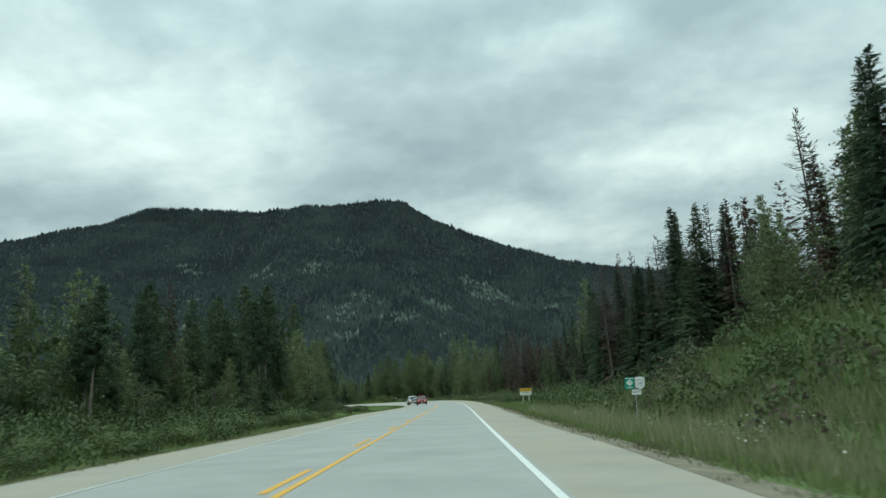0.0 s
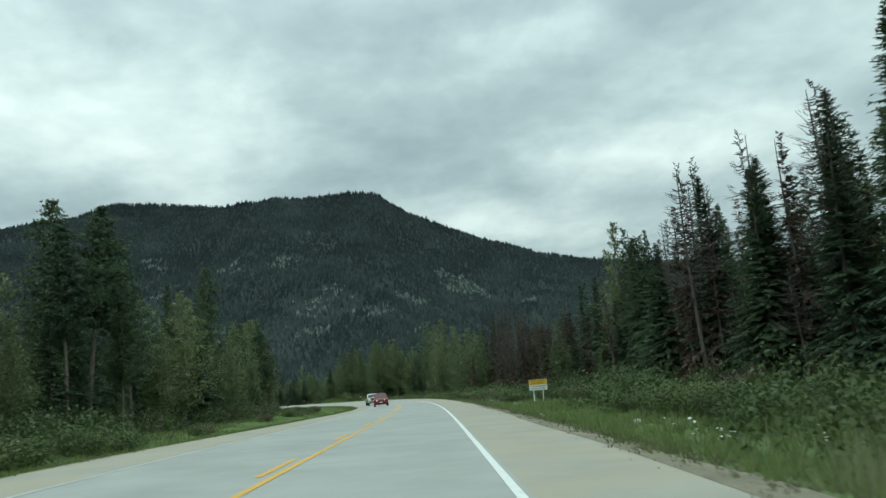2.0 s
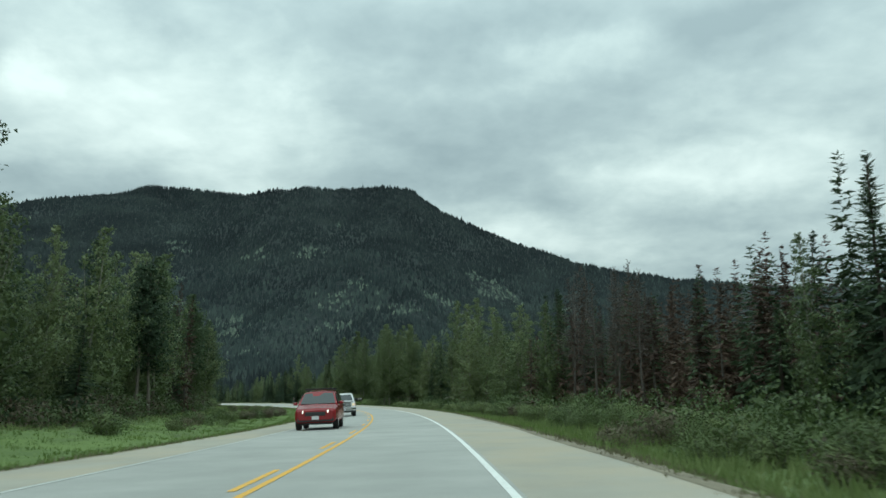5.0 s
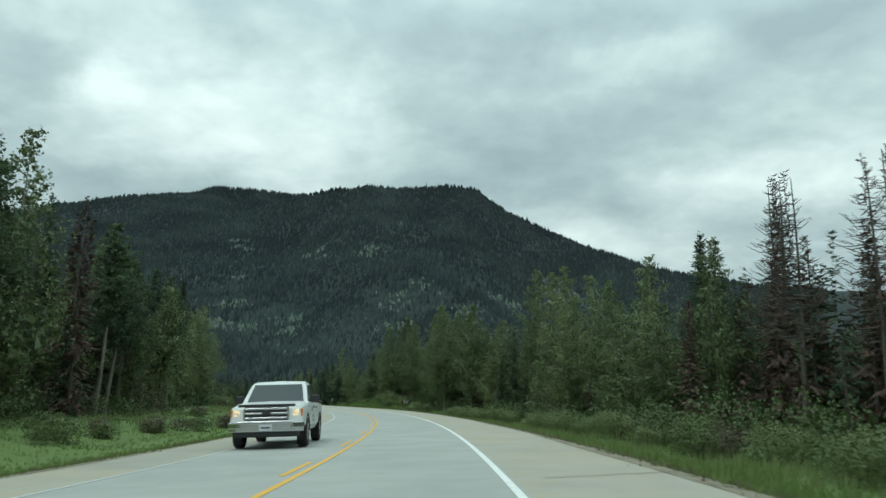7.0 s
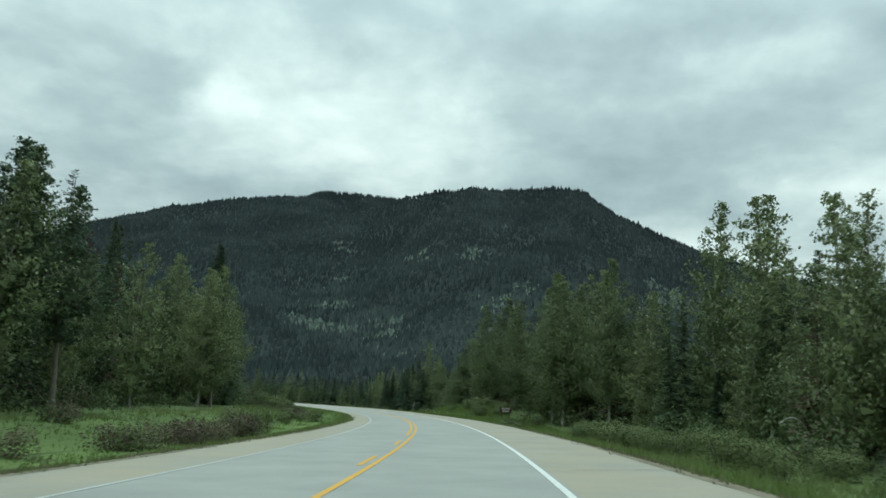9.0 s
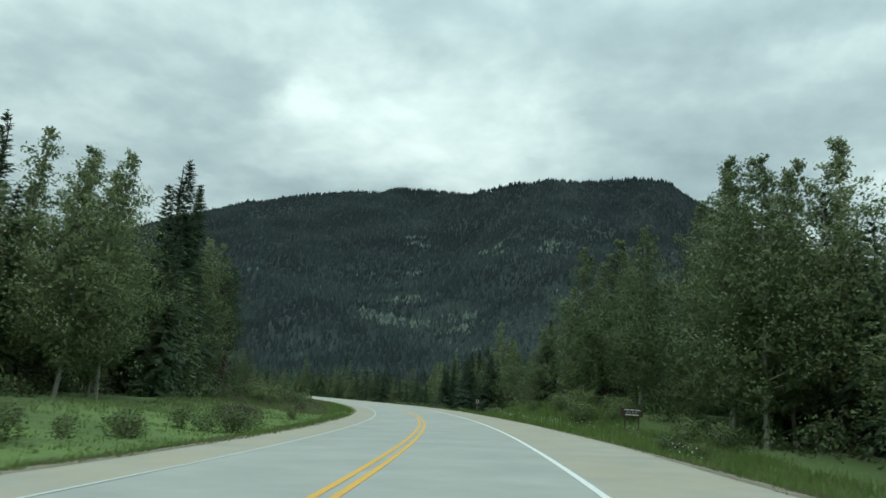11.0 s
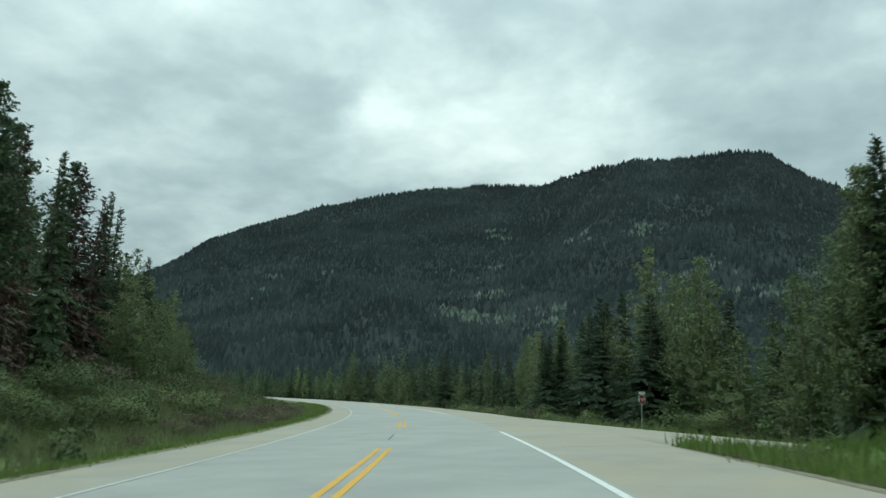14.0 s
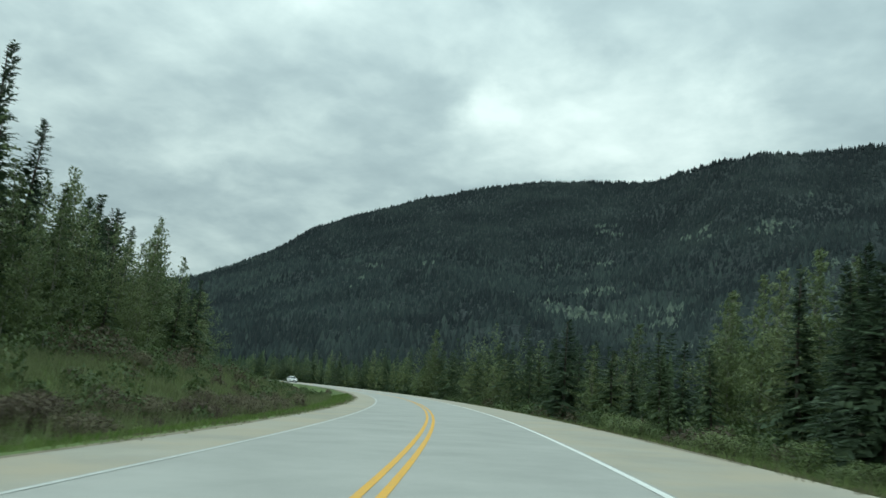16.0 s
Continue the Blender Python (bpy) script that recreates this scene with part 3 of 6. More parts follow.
k = aspen
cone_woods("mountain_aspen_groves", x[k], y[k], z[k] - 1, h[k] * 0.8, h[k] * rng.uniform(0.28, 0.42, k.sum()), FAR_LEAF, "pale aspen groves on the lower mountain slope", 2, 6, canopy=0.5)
x, y, b, r = scatter_far(3600, 8, 26.0, 2400, 2680)
h = rng.uniform(12, 20, len(x))
cone_woods("far_hill_forest", x, y, far_land(x, y) - 1, h, h * 0.22, FAR_SHADED_NEEDLE, "conifers along the crest of a farther hill", 1, 4, canopy=0.55)

# ------------------------------------------------------------------ plants


SHADES = {}


def unit(v):
    return v / (np.linalg.norm(v, axis=-1, keepdims=True) + 1e-9)


def tuft_mesh(name, p0, p1, width, side, mats, out):
    """Pointed leaf sprays from p0 to p1. out: which way each one faces, on the whole away from the plant's middle, so that a crown shades as a mass."""
    back = p0 + (p1 - p0) * 0.12
    flip = (np.cross(p1 - back, side) * out).sum(-1) < 0
    side = np.where(flip[:, None], -side, side)
    v = np.stack([back + side * width[:, None], back - side * width[:, None], p1], 1).reshape(-1, 3)
    me = mesh_from(name, v, np.arange(len(p0) * 3).reshape(-1, 3).tolist(), mats, smooth=True)
    normals = np.repeat(unit(out), 3, 0)
    me.normals_split_custom_set_from_vertices(normals.tolist())
    SHADES[me.name] = normals
    return me


def tube(points, radii, sides=6):
    """A tapered tube along points: verts and faces."""
    points, vs, fs = np.asarray(points, float), [], []
    ang = np.linspace(0, 2 * np.pi, sides, endpoint=False)
    for i, (p, r) in enumerate(zip(points, radii)):
        way = points[min(i + 1, len(points) - 1)] - points[max(i - 1, 0)]
        way = way / (np.linalg.norm(way) + 1e-9)
        a = np.cross(way, (0.3, 0.9, 0.2))
        a = a / (np.linalg.norm(a) + 1e-9)
        b = np.cross(way, a)
        for t in ang:
            vs.append(p + r * (math.cos(t) * a + math.sin(t) * b))
    for i in range(len(points) - 1):
        for j in range(sides):
            k = (j + 1) % sides
            fs.append((i * sides + j, i * sides + k, (i + 1) * sides + k, (i + 1) * sides + j))
    return vs, fs


def tubes(name, lot, mat, sides=5):
    vs, fs = [], []
    for pts, rad in lot:
        v, f = tube(pts, rad, sides)
        fs.extend(tuple(i + len(vs) for i in q) for q in f)
        vs.extend(v)
    return mesh_from(name, vs, fs, [mat], smooth=True)


def spruce_crown(seed, h, radius, whorls, per, tufts, mat, thin=0.0, start=0.06, size=1.0, taper=0.95, body=1.0):
    """Whorls of drooping boughs, each a row of needle sprays, up to a thin spire."""
    g = np.random.default_rng(seed)
    zf = start + (1 - start) * (np.arange(whorls) / whorls) ** 0.95
    z = np.repeat(zf, per) * h + g.normal(0, 0.13, whorls * per)
    keep = g.random(len(z)) > thin
    z = z[keep]
    f = np.clip(z / h, 0, 0.995)
    az = g.uniform(0, 2 * np.pi, len(z))
    lumps = 1 + 0.16 * np.sin(az * 2 + seed) + 0.12 * np.sin(f * 23 + az) + 0.12 * np.sin(f * 41 + seed)
    long = radius * (1 - f) ** taper * g.uniform(0.6, 1.2, len(z)) * lumps * np.clip(0.6 + f * 4, 0, 1) + 0.10
    slope = 0.55 * f ** 2 - 0.45 * (1 - f) + g.normal(0, 0.10, len(z))
    out = np.stack([np.cos(az), np.sin(az), 0 * az], -1)
    u = np.linspace(0.10, 1.0, tufts)
    n, t = len(z), tufts
    reach = long[:, None] * u[None]
    base = np.stack([out[:, None, 0] * reach, out[:, None, 1] * reach, z[:, None] + slope[:, None] * reach - 0.12 * reach ** 2 / (long[:, None] + 0.3)], -1)
    hand = np.where((np.arange(t) % 2)[None] == 0, 1.0, -1.0) * g.uniform(0.3, 1.0, (n, t))
    hand[:, -1] *= 0.15
    ca, sa = np.cos(hand), np.sin(hand)
    way = np.stack([out[:, None, 0] * ca - out[:, None, 1] * sa, out[:, None, 0] * sa + out[:, None, 1] * ca, slope[:, None] - 0.25 + g.normal(0, 0.25, (n, t))], -1)
    way = unit(way)
    ln = size * (0.17 + 0.40 * long[:, None] / (radius + 0.1)) * g.uniform(0.75, 1.45, (n, t))
    p0 = base - way * 0.2 * ln[..., None]
    p1 = base + way * ln[..., None]
    side = unit(np.cross(way, np.array([0, 0, 1.0])) + g.normal(0, 0.45, way.shape))
    wd = ln * g.uniform(0.16, 0.28, (n, t))
    face = out[:, None] * 0.8 + np.array([0, 0, 0.38]) + g.normal(0, 0.2, way.shape)
    heart = np.stack([0 * z, 0 * z, z], -1)
    tip = base[:, max(1, int(t * 0.55))] - (0, 0, 0.10)
    flat = unit(np.cross(tip - heart, np.array([0, 0, 1.0])) + g.normal(0, 0.3, tip.shape))
    hang = unit(np.array([0, 0, 1.0]) + out * 0.25 + g.normal(0, 0.18, tip.shape))
    swing = unit(np.cross(out, np.array([0, 0, 1.0])) + g.normal(0, 0.2, tip.shape))
    mid = base[:, max(1, int(t * 0.45))] - (0, 0, 0.12)
    half_span = body * (0.05 + 0.20 * long)[:, None] * g.uniform(0.7, 1.2, (n, 1))
    p0 = np.concatenate([p0.reshape(-1, 3), tip, mid - swing * half_span])
    p1 = np.concatenate([p1.reshape(-1, 3), heart, mid + swing * half_span])
    wd = np.concatenate([wd.reshape(-1), 0.17 * body * long, body * (0.02 + 0.085 * long) * (1 - 0.5 * f)])
    side = np.concatenate([side.reshape(-1, 3), flat, hang])
    face = np.concatenate([face.reshape(-1, 3), out * 0.8 + np.array([0, 0, 0.2]), out * 0.9 + np.array([0, 0, 0.25])])
    return tuft_mesh("crown", p0, p1, wd, side, [mat], face)


def straight_trunk(seed, h, r, mat, bow=0.15):
    zs = np.linspace(-0.6, h * 0.97, 8)
    pts = np.stack([bow * np.sin(zs / h * 3 + seed), bow * np.cos(zs / h * 2.4 + seed * 2) - bow * math.cos(seed * 2), zs], -1)
    pts[:, 0] -= bow * math.sin(seed)
    return tubes("trunk", [(pts, np.linspace(r, 0.02, 8) * np.array([1.25] + [1] * 7))], mat, 7)


def branchy_tree(seed, h, radius, low, branches, leaves, mat, bark, size=0.3, peak=0.28, rise=0.55, girth=0.14, drawn_limbs=16, lean=0.30, leaders=2, core=7, heart=0.26):
    """Trunk and crown of a tree whose limbs climb outwards and carry their leaves in clumps, with gaps between them."""
    g = np.random.default_rng(seed)
    zs = np.linspace(-0.6, h * 0.96, 10)
    bow = 0.22
    stem = np.stack([bow * np.sin(zs / h * 4 + seed) - bow * math.sin(seed), bow * np.sin(zs / h * 3 + seed * 1.7) - bow * math.sin(seed * 1.7), zs], -1)
    lot, stems = [(stem, np.linspace(girth, 0.015, 10))], [(stem, 1.0)]
    for k in range(leaders):
        a, z0 = g.uniform(0, 6.28), h * g.uniform(0.35, 0.6)
        z1 = h * g.uniform(0.70, 0.88)
        u = np.linspace(0, 1, 6)
        foot = np.array([np.interp(z0, zs, stem[:, 0]), np.interp(z0, zs, stem[:, 1]), 0])
        side = foot + np.stack([np.cos(a) * radius * lean * u ** 0.7, np.sin(a) * radius * lean * u ** 0.7, z0 + (z1 - z0) * u], -1)
        lot.append((side, np.linspace(girth * 0.5, 0.012, 6)))
        stems.append((side, 0.6))
    pts, outs, sizes = [], [], []
    for i in range(branches):
        own, share = stems[0] if g.random() < 0.62 or leaders == 0 else stems[1 + g.integers(leaders)]
        f = low + (1 - low) * (i + g.random()) / branches
        z = f * h * 0.985
        if not own[0, 2] <= z <= own[-1, 2]:
            own = stem
            share = 1.0
        b = np.array([np.interp(z, own[:, 2], own[:, 0]), np.interp(z, own[:, 2], own[:, 1]), min(z, own[-1, 2])])
        t = (f - low) / (1 - low)
        prof = 0.45 + 0.55 * math.sqrt(t / peak) if t < peak else (1 - (t - peak) / (1.02 - peak)) ** 1.05
        long = radius * prof * share * g.uniform(0.6, 1.3) + 0.16
        az = i * 2.399963 + g.normal(0, 0.35)
        climb = rise * (0.6 + 0.9 * t) * g.uniform(0.6, 1.4)
        o = np.array([math.cos(az), math.sin(az), 0])
        u = np.linspace(0, 1, 4)[:, None]
        way = b + o * long * u + np.array([0, 0, 1.0]) * long * climb * (0.55 * u + 0.45 * u ** 2)
        if i % max(1, branches // drawn_limbs) == 0:
            lot.append((way, (0.05, 0.035, 0.02, 0.008)))
        n = max(5, int(leaves * (0.08 + 0.97 * long / radius)))
        clumps = max(3, int(2 + 5 * long / radius))
        at = np.sort(1 - 0.78 * g.random(clumps) ** 1.25)
        mid = np.stack([np.interp(at, u[:, 0], way[:, c]) for c in range(3)], -1) + g.normal(0, 0.10, (clumps, 3)) * (long * (0.55 + 0.5 * at))[:, None] * (1, 1, 0.7)
        k = g.integers(0, clumps, n)
        off = g.normal(0, 1, (n, 3)) * (0.09 + 0.10 * long) * (1, 1, 0.72)
        pts.append(mid[k] + off)
        sizes.append(np.full(n, size))
        fill = 1 + int(core * min(1.0, 1.2 * long / radius))
        pts.append(b + (way[1] - b) * g.uniform(0.15, 1.5, (fill, 1)) + g.normal(0, 0.16, (fill, 3)) * (0.2 + 0.5 * long))
        sizes.append(np.full(fill, 0.14 + heart * long))
        outs.append(o * 0.55 + unit(off) * 1.15 + (0, 0, 0.30 + 0.3 * t))
        outs.append(np.repeat([o + (0, 0, 0.1)], fill, 0))
    p, out = np.concatenate(pts), np.concatenate(outs)
    way = unit(g.normal(0, 1, p.shape) + (0, 0, -0.25))
    ln = np.concatenate(sizes) * g.uniform(0.6, 1.3, len(p))
    side = unit(np.cross(way, g.normal(0, 1, p.shape)))
    crown = tuft_mesh("crown", p - way * ln[:, None] * 0.5, p + way * ln[:, None] * 0.5, ln * 0.32, side, [mat], out + g.normal(0, 0.12, p.shape))
    return [("trunk", tubes("trunk", lot, bark, 5)), ("crown", crown)]


def dead_branches(seed, h, start, n, reach, mat, curl=0.5):
    g = np.random.default_rng(seed)
    lot = []
    for i in range(n):
        f = start + (1 - start) * (i / n)
        az, ln = g.uniform(0, 6.28), reach * (1.15 - f) ** 0.6 * g.uniform(0.5, 1.2) * (0.35 + 0.65 * math.sin(math.pi * min(1, (f - start) / (1 - start) * 0.8 + 0.25)))
        o = np.array([math.cos(az), math.sin(az), 0])
        b = np.array([0, 0, f * h])
        tip = b + o * ln + (0, 0, ln * g.uniform(-0.1, curl))
        m = b + o * ln * 0.55 + (0, 0, -ln * 0.06)
        lot.append((np.array([b, m, tip]), (0.045, 0.028, 0.010)))
        for e in range(3):
            q = b + (tip - b) * g.uniform(0.4, 0.85)
            z2 = az + g.uniform(-1, 1)
            lot.append((np.array([q, q + np.array([math.cos(z2), math.sin(z2), 0.55]) * ln * g.uniform(0.2, 0.45)]), (0.018, 0.007)))
    return tubes("branches", lot, mat, 3)


def bush_crown(seed, h, radius, leaves, mat, size):
    """A rounded bush: several overlapping domes of leaves, close at the outside."""
    g = np.random.default_rng(seed)
    lobes = 7
    az, far = g.uniform(0, 6.28, lobes), radius * g.uniform(0.25, 0.62, lobes)
    far[0] = 0
    mid = np.stack([far * np.cos(az), far * np.sin(az), h * g.uniform(0.25, 0.5, lobes) * (1.15 - 0.4 * far / radius)], -1)
    wide, high = radius * g.uniform(0.40, 0.58, lobes), h * g.uniform(0.36, 0.52, lobes)
    k = g.integers(0, lobes, leaves)
    way = unit(g.normal(0, 1, (leaves, 3)) + (0, 0, 0.35))
    depth = g.uniform(0.55, 1.08, leaves) ** 0.6
    p = mid[k] + way * depth[:, None] * np.stack([wide[k], wide[k], high[k]], -1)
    p[:, 2] = np.abs(p[:, 2])
    lie = unit(way * 0.5 + g.normal(0, 0.8, p.shape))
    ln = size * g.uniform(0.6, 1.3, leaves)
    side = unit(np.cross(lie, way + g.normal(0, 0.5, p.shape)))
    face = way + unit(p - (0, 0, h * 0.3)) * 0.6 + (0, 0, 0.3) + g.normal(0, 0.12, p.shape)
    return tuft_mesh("foliage", p - lie * ln[:, None] * 0.5, p + lie * ln[:, None] * 0.5, ln * 0.33, side, [mat], face)


STOCK = {}


def stock(kind, name, label, category, group, parts):
    """A model plant, kept far below the ground's outline until it is copied."""
    root = tagged(new(name), label, category, group)
    for nm, me in parts:
        tagged(part(nm, me, None, root), kind="stuff" if nm in ("branchwork", "stemwork") else "")
    STOCK.setdefault(kind, []).append(root)


SPRUCE_H, ASPEN_H, DEAD_H = 16.0, 15.0, 15.0
for i in range(5):
    rad = (2.9, 2.5, 3.3, 2.2, 2.8)[i]
    stock("spruce", "spruce_tree", "dark green spruce with drooping boughs at the forest edge", "spruce tree", "conifers along the road",
          [("trunk", straight_trunk(i, SPRUCE_H, 0.21, BARK)), ("crown", spruce_crown(10 + i, SPRUCE_H, rad, 52, 8, 9, NEEDLE, 0.04, 0.03, 0.85))])
for i in range(4):
    stock("near_spruce", "spruce_tree", "dense dark green spruce with drooping boughs", "spruce tree", "conifers along the road",
          [("trunk", straight_trunk(i, SPRUCE_H, 0.21, BARK)), ("crown", spruce_crown(410 + i, SPRUCE_H, (2.9, 2.5, 3.2, 2.4)[i], 70, 12, 17, NEEDLE, 0.03, 0.03, 0.54, 0.95, 0.66))])
for i in range(3):
    stock("pine", "pine_tree", "tall pine with an uneven dark crown and bare lower trunk", "pine tree", "conifers along the road",
          branchy_tree(50 + i, SPRUCE_H, (2.1, 1.8, 2.3)[i], (0.36, 0.46, 0.30)[i], 80, 88, NEEDLE, PINE_BARK, 0.25, 0.3, 0.26, 0.17, 34, 0.1, 1))
for i in range(4):
    stock("spruce_back", "spruce_tree", "dark green spruce standing back in the forest", "spruce tree", "conifers along the road",
          [("trunk", straight_trunk(i, SPRUCE_H, 0.21, BARK)), ("crown", spruce_crown(210 + i, SPRUCE_H, (2.5, 2.1, 2.8, 1.9)[i], 28, 6, 7, NEEDLE, 0.04, 0.05, 1.6))])
for i in range(3):
    stock("brown_back", "dead_brown_conifer", "dying conifer with reddish brown dead needles", "conifer tree", "dead conifers in the forest",
          [("trunk", straight_trunk(20 + i, SPRUCE_H, 0.18, DEAD_WOOD)), ("crown", spruce_crown(230 + i, SPRUCE_H, (1.9, 1.6, 2.2)[i], 26, 6, 6, BROWN_NEEDLE, 0.12, 0.06, 1.55, 0.85))])
for i in range(4):
    stock("aspen_back", "aspen_tree", "green aspen standing back in the forest", "aspen tree", "aspens along the road",
          branchy_tree(290 + i, ASPEN_H, (3.3, 2.8, 3.7, 2.9)[i], (0.06, 0.1, 0.05, 0.08)[i], 48, 100, ASPEN_LEAF, PALE_BARK, 0.25, (0.28, 0.35, 0.25, 0.3)[i], 0.55, 0.14, 7))
for i in range(3):
    stock("brown", "dead_brown_conifer", "dying conifer with reddish brown dead needles", "conifer tree", "dead conifers in the forest",
          [("trunk", straight_trunk(20 + i, SPRUCE_H, 0.18, DEAD_WOOD)), ("crown", spruce_crown(30 + i, SPRUCE_H, (1.9, 1.6, 2.2)[i], 46, 6, 10, BROWN_NEEDLE, 0.40, 0.06, 0.9, 0.85)),
           ("branchwork", dead_branches(40 + i, SPRUCE_H, 0.5, 30, 1.6, DEAD_WOOD))])
for i in range(3):
    stock("dead", "dead_pine", "bare grey dead pine with upturned branches", "dead tree", "dead conifers in the forest",
          [("trunk", straight_trunk(60 + i, DEAD_H, 0.17, DEAD_WOOD, 0.2)), ("branchwork", dead_branches(70 + i, DEAD_H, (0.42, 0.5, 0.35)[i], (96, 80, 96)[i], (3.1, 2.1, 2.6)[i], DEAD_WOOD, 0.6)),
           ("crown", spruce_crown(80 + i, DEAD_H, 1.4, 30, 5, 5, BROWN_NEEDLE, 0.72, 0.15, 0.9))])
for i in range(5):
    stock("aspen", "aspen_tree", "bright green aspen with a pale trunk and gappy crown", "aspen tree", "aspens along the road",
          branchy_tree(90 + i, ASPEN_H, (3.3, 2.7, 3.6, 2.5, 3.0)[i], (0.06, 0.1, 0.05, 0.06, 0.12)[i], (74, 66, 80, 64, 70)[i], 112, ASPEN_LEAF, PALE_BARK, 0.235, (0.26, 0.3, 0.22, 0.27, 0.32)[i], 0.6, core=11, heart=0.16))
for i in range(5):
    crown = bush_crown(120 + i, 2.2, (1.35, 1.7, 1.1, 1.5, 1.9)[i], (850, 1000, 780, 900, 1080)[i], SHRUB_LEAF, 0.18)
    lot = [(np.array([(0.1 * math.sin(a), 0.1 * math.cos(a), -0.3), (0.5 * math.sin(a), 0.5 * math.cos(a), 0.9), (0.8 * math.sin(a + 0.3), 0.8 * math.cos(a + 0.3), 1.7)]), (0.03, 0.02, 0.008)) for a in (0.3, 1.4, 2.7, 3.9, 5.2)]
    stock("bush", "willow_bush", "rounded green willow bush on the roadside verge", "bush", "bushes beside the road", [("stemwork", tubes("stems", lot, BARK, 4)), ("foliage", crown)])
for i in range(4):
    crown = bush_crown(150 + i, 2.2, (1.5, 1.8, 1.3, 1.6)[i], (1900, 2100, 1750, 2000)[i], SHRUB_LEAF, 0.125)
    lot = [(np.array([(0.1 * math.sin(a), 0.1 * math.cos(a), -0.3), (0.5 * math.sin(a), 0.5 * math.cos(a), 0.9), (0.8 * math.sin(a + 0.3), 0.8 * math.cos(a + 0.3), 1.7)]), (0.03, 0.02, 0.008)) for a in (0.3, 1.4, 2.7, 3.9, 5.2)]
    stock("near_bush", "willow_bush", "full fine-leaved green willow bush on the verge", "bush", "bushes beside the road", [("stemwork", tubes("stems", lot, BARK, 4)), ("foliage", crown)])
for i in range(3):
    crown = bush_crown(140 + i, 1.3, (1.3, 1.0, 1.15)[i], 1000, DRY_LEAF, 0.115)
    lot = [(np.array([(0, 0, -0.3), (0.5 * math.sin(a), 0.5 * math.cos(a), 0.5), (0.7 * math.sin(a), 0.7 * math.cos(a), 1.1)]), (0.025, 0.016, 0.006)) for a in (0.6, 2.2, 3.5, 5.0)]
    stock("dry", "brown_bush", "low brownish bush on the roadside verge", "bush", "bushes beside the road", [("stemwork", tubes("stems", lot, BARK, 4)), ("foliage", crown)])

for i in range(3):
    stock("near_aspen", "aspen_tree", "tall green aspen with fluttering pale-backed leaves", "aspen tree", "aspens along the road",
          branchy_tree(390 + i, ASPEN_H, (3.2, 2.8, 3.5)[i], (0.10, 0.16, 0.12)[i], 92, 240, ASPEN_LEAF, PALE_BARK, 0.175, (0.26, 0.3, 0.24)[i], 0.62, 0.15, 26, 0.34, 2, 20, 0.10))

used = {}
grow = random.Random(4)


def plant(kind, s, d, height, own, wide=1.0, top=False):
    """Copies a model plant to the roadside. top: height is that of its tip over the road, not its own."""
    models = STOCK[kind]
    ob = models[grow.randrange(len(models))]
    z = float(verge(s, d))
    x, y = place(s, d)
    k = ((height - z) if top else height) / own
    m = pose(float(x), float(y), z, grow.uniform(-1.6, 1.6), grow.uniform(-1.6, 1.6), grow.uniform(0, 360)) @ Matrix.Diagonal((k * wide, k * wide, k, 1))
    if ob.name not in used:
        used[ob.name] = True
        ob.matrix_basis = m
        return ob
    keep = ob.scale.copy()
    ob.scale = (1, 1, 1)
    made = copy_thing(ob, m)
    ob.scale = keep
    return made


OWN = {"spruce": SPRUCE_H, "pine": SPRUCE_H, "brown": SPRUCE_H, "dead": DEAD_H, "aspen": ASPEN_H, "near_aspen": ASPEN_H, "near_spruce": SPRUCE_H, "bush": 2.2, "near_bush": 2.2, "dry": 1.3, "spruce_back": SPRUCE_H, "brown_back": SPRUCE_H, "aspen_back": ASPEN_H}
taken = []


def tall(kind, s, d, z):
    taken.append((s, d))
    plant(kind, s, d, z, OWN[kind], grow.uniform(*{"aspen": (0.8, 1.1), "near_aspen": (0.8, 1.05), "near_spruce": (1.2, 1.45), "spruce": (1.05, 1.35), "pine": (1.0, 1.3)}.get(kind, (1.0, 1.0))) * (1.35 if kind == "spruce" and z < 13 else 1.0), True)


# the trees that stand out: metres along, metres to the side, height of the tip over the road
for s, d, z in ((73, 24, 17.6), (69, 25, 17), (90, 24, 13.9), (92, 25.5, 14.9), (118, 25, 15), (367, 17, 10.1), (372, 18, 9.4), (378, 19, 9.2), (358, 18, 9.3), (382, 17, 7.9), (379, 24, 12.6), (383, 18.5, 9.2), (360, -25, 17.9), (320, -25.6, 24.8), (327, -25.6, 23.9), (77, 25.5, 17.8), (124, 26, 15.8), (120, 25, 14.4), (126.5, 27, 16.5), (70, 28, 17), (100, 25, 16), (88, 29, 18), (106, 28, 15), (35, 23, 16), (36, 26, 16.8), (76, 30, 15.5), (79, 23, 12.8), (112, 24, 14.4), (131, 28, 18.5), (124, 27, 16), (110, 24, 12.6), (111, 28, 13), (138, 26, 14), (144, 26, 13.7), (224, 33.8, 18.7),
                (214, 30.3, 16.3), (208, 26, 15.2), (241, 26, 13), (313, 20, 12.3), (334, 20, 12.8), (380, 22, 11.6), (416, 12.5, 8.2), (380, 16, 6), (442, 18.5, 8.8), (388, 18, 8.6), (376, 15, 6.8)):
    tall("near_spruce" if s < 112 or s in (320, 327, 334) else "spruce", s, d, z)
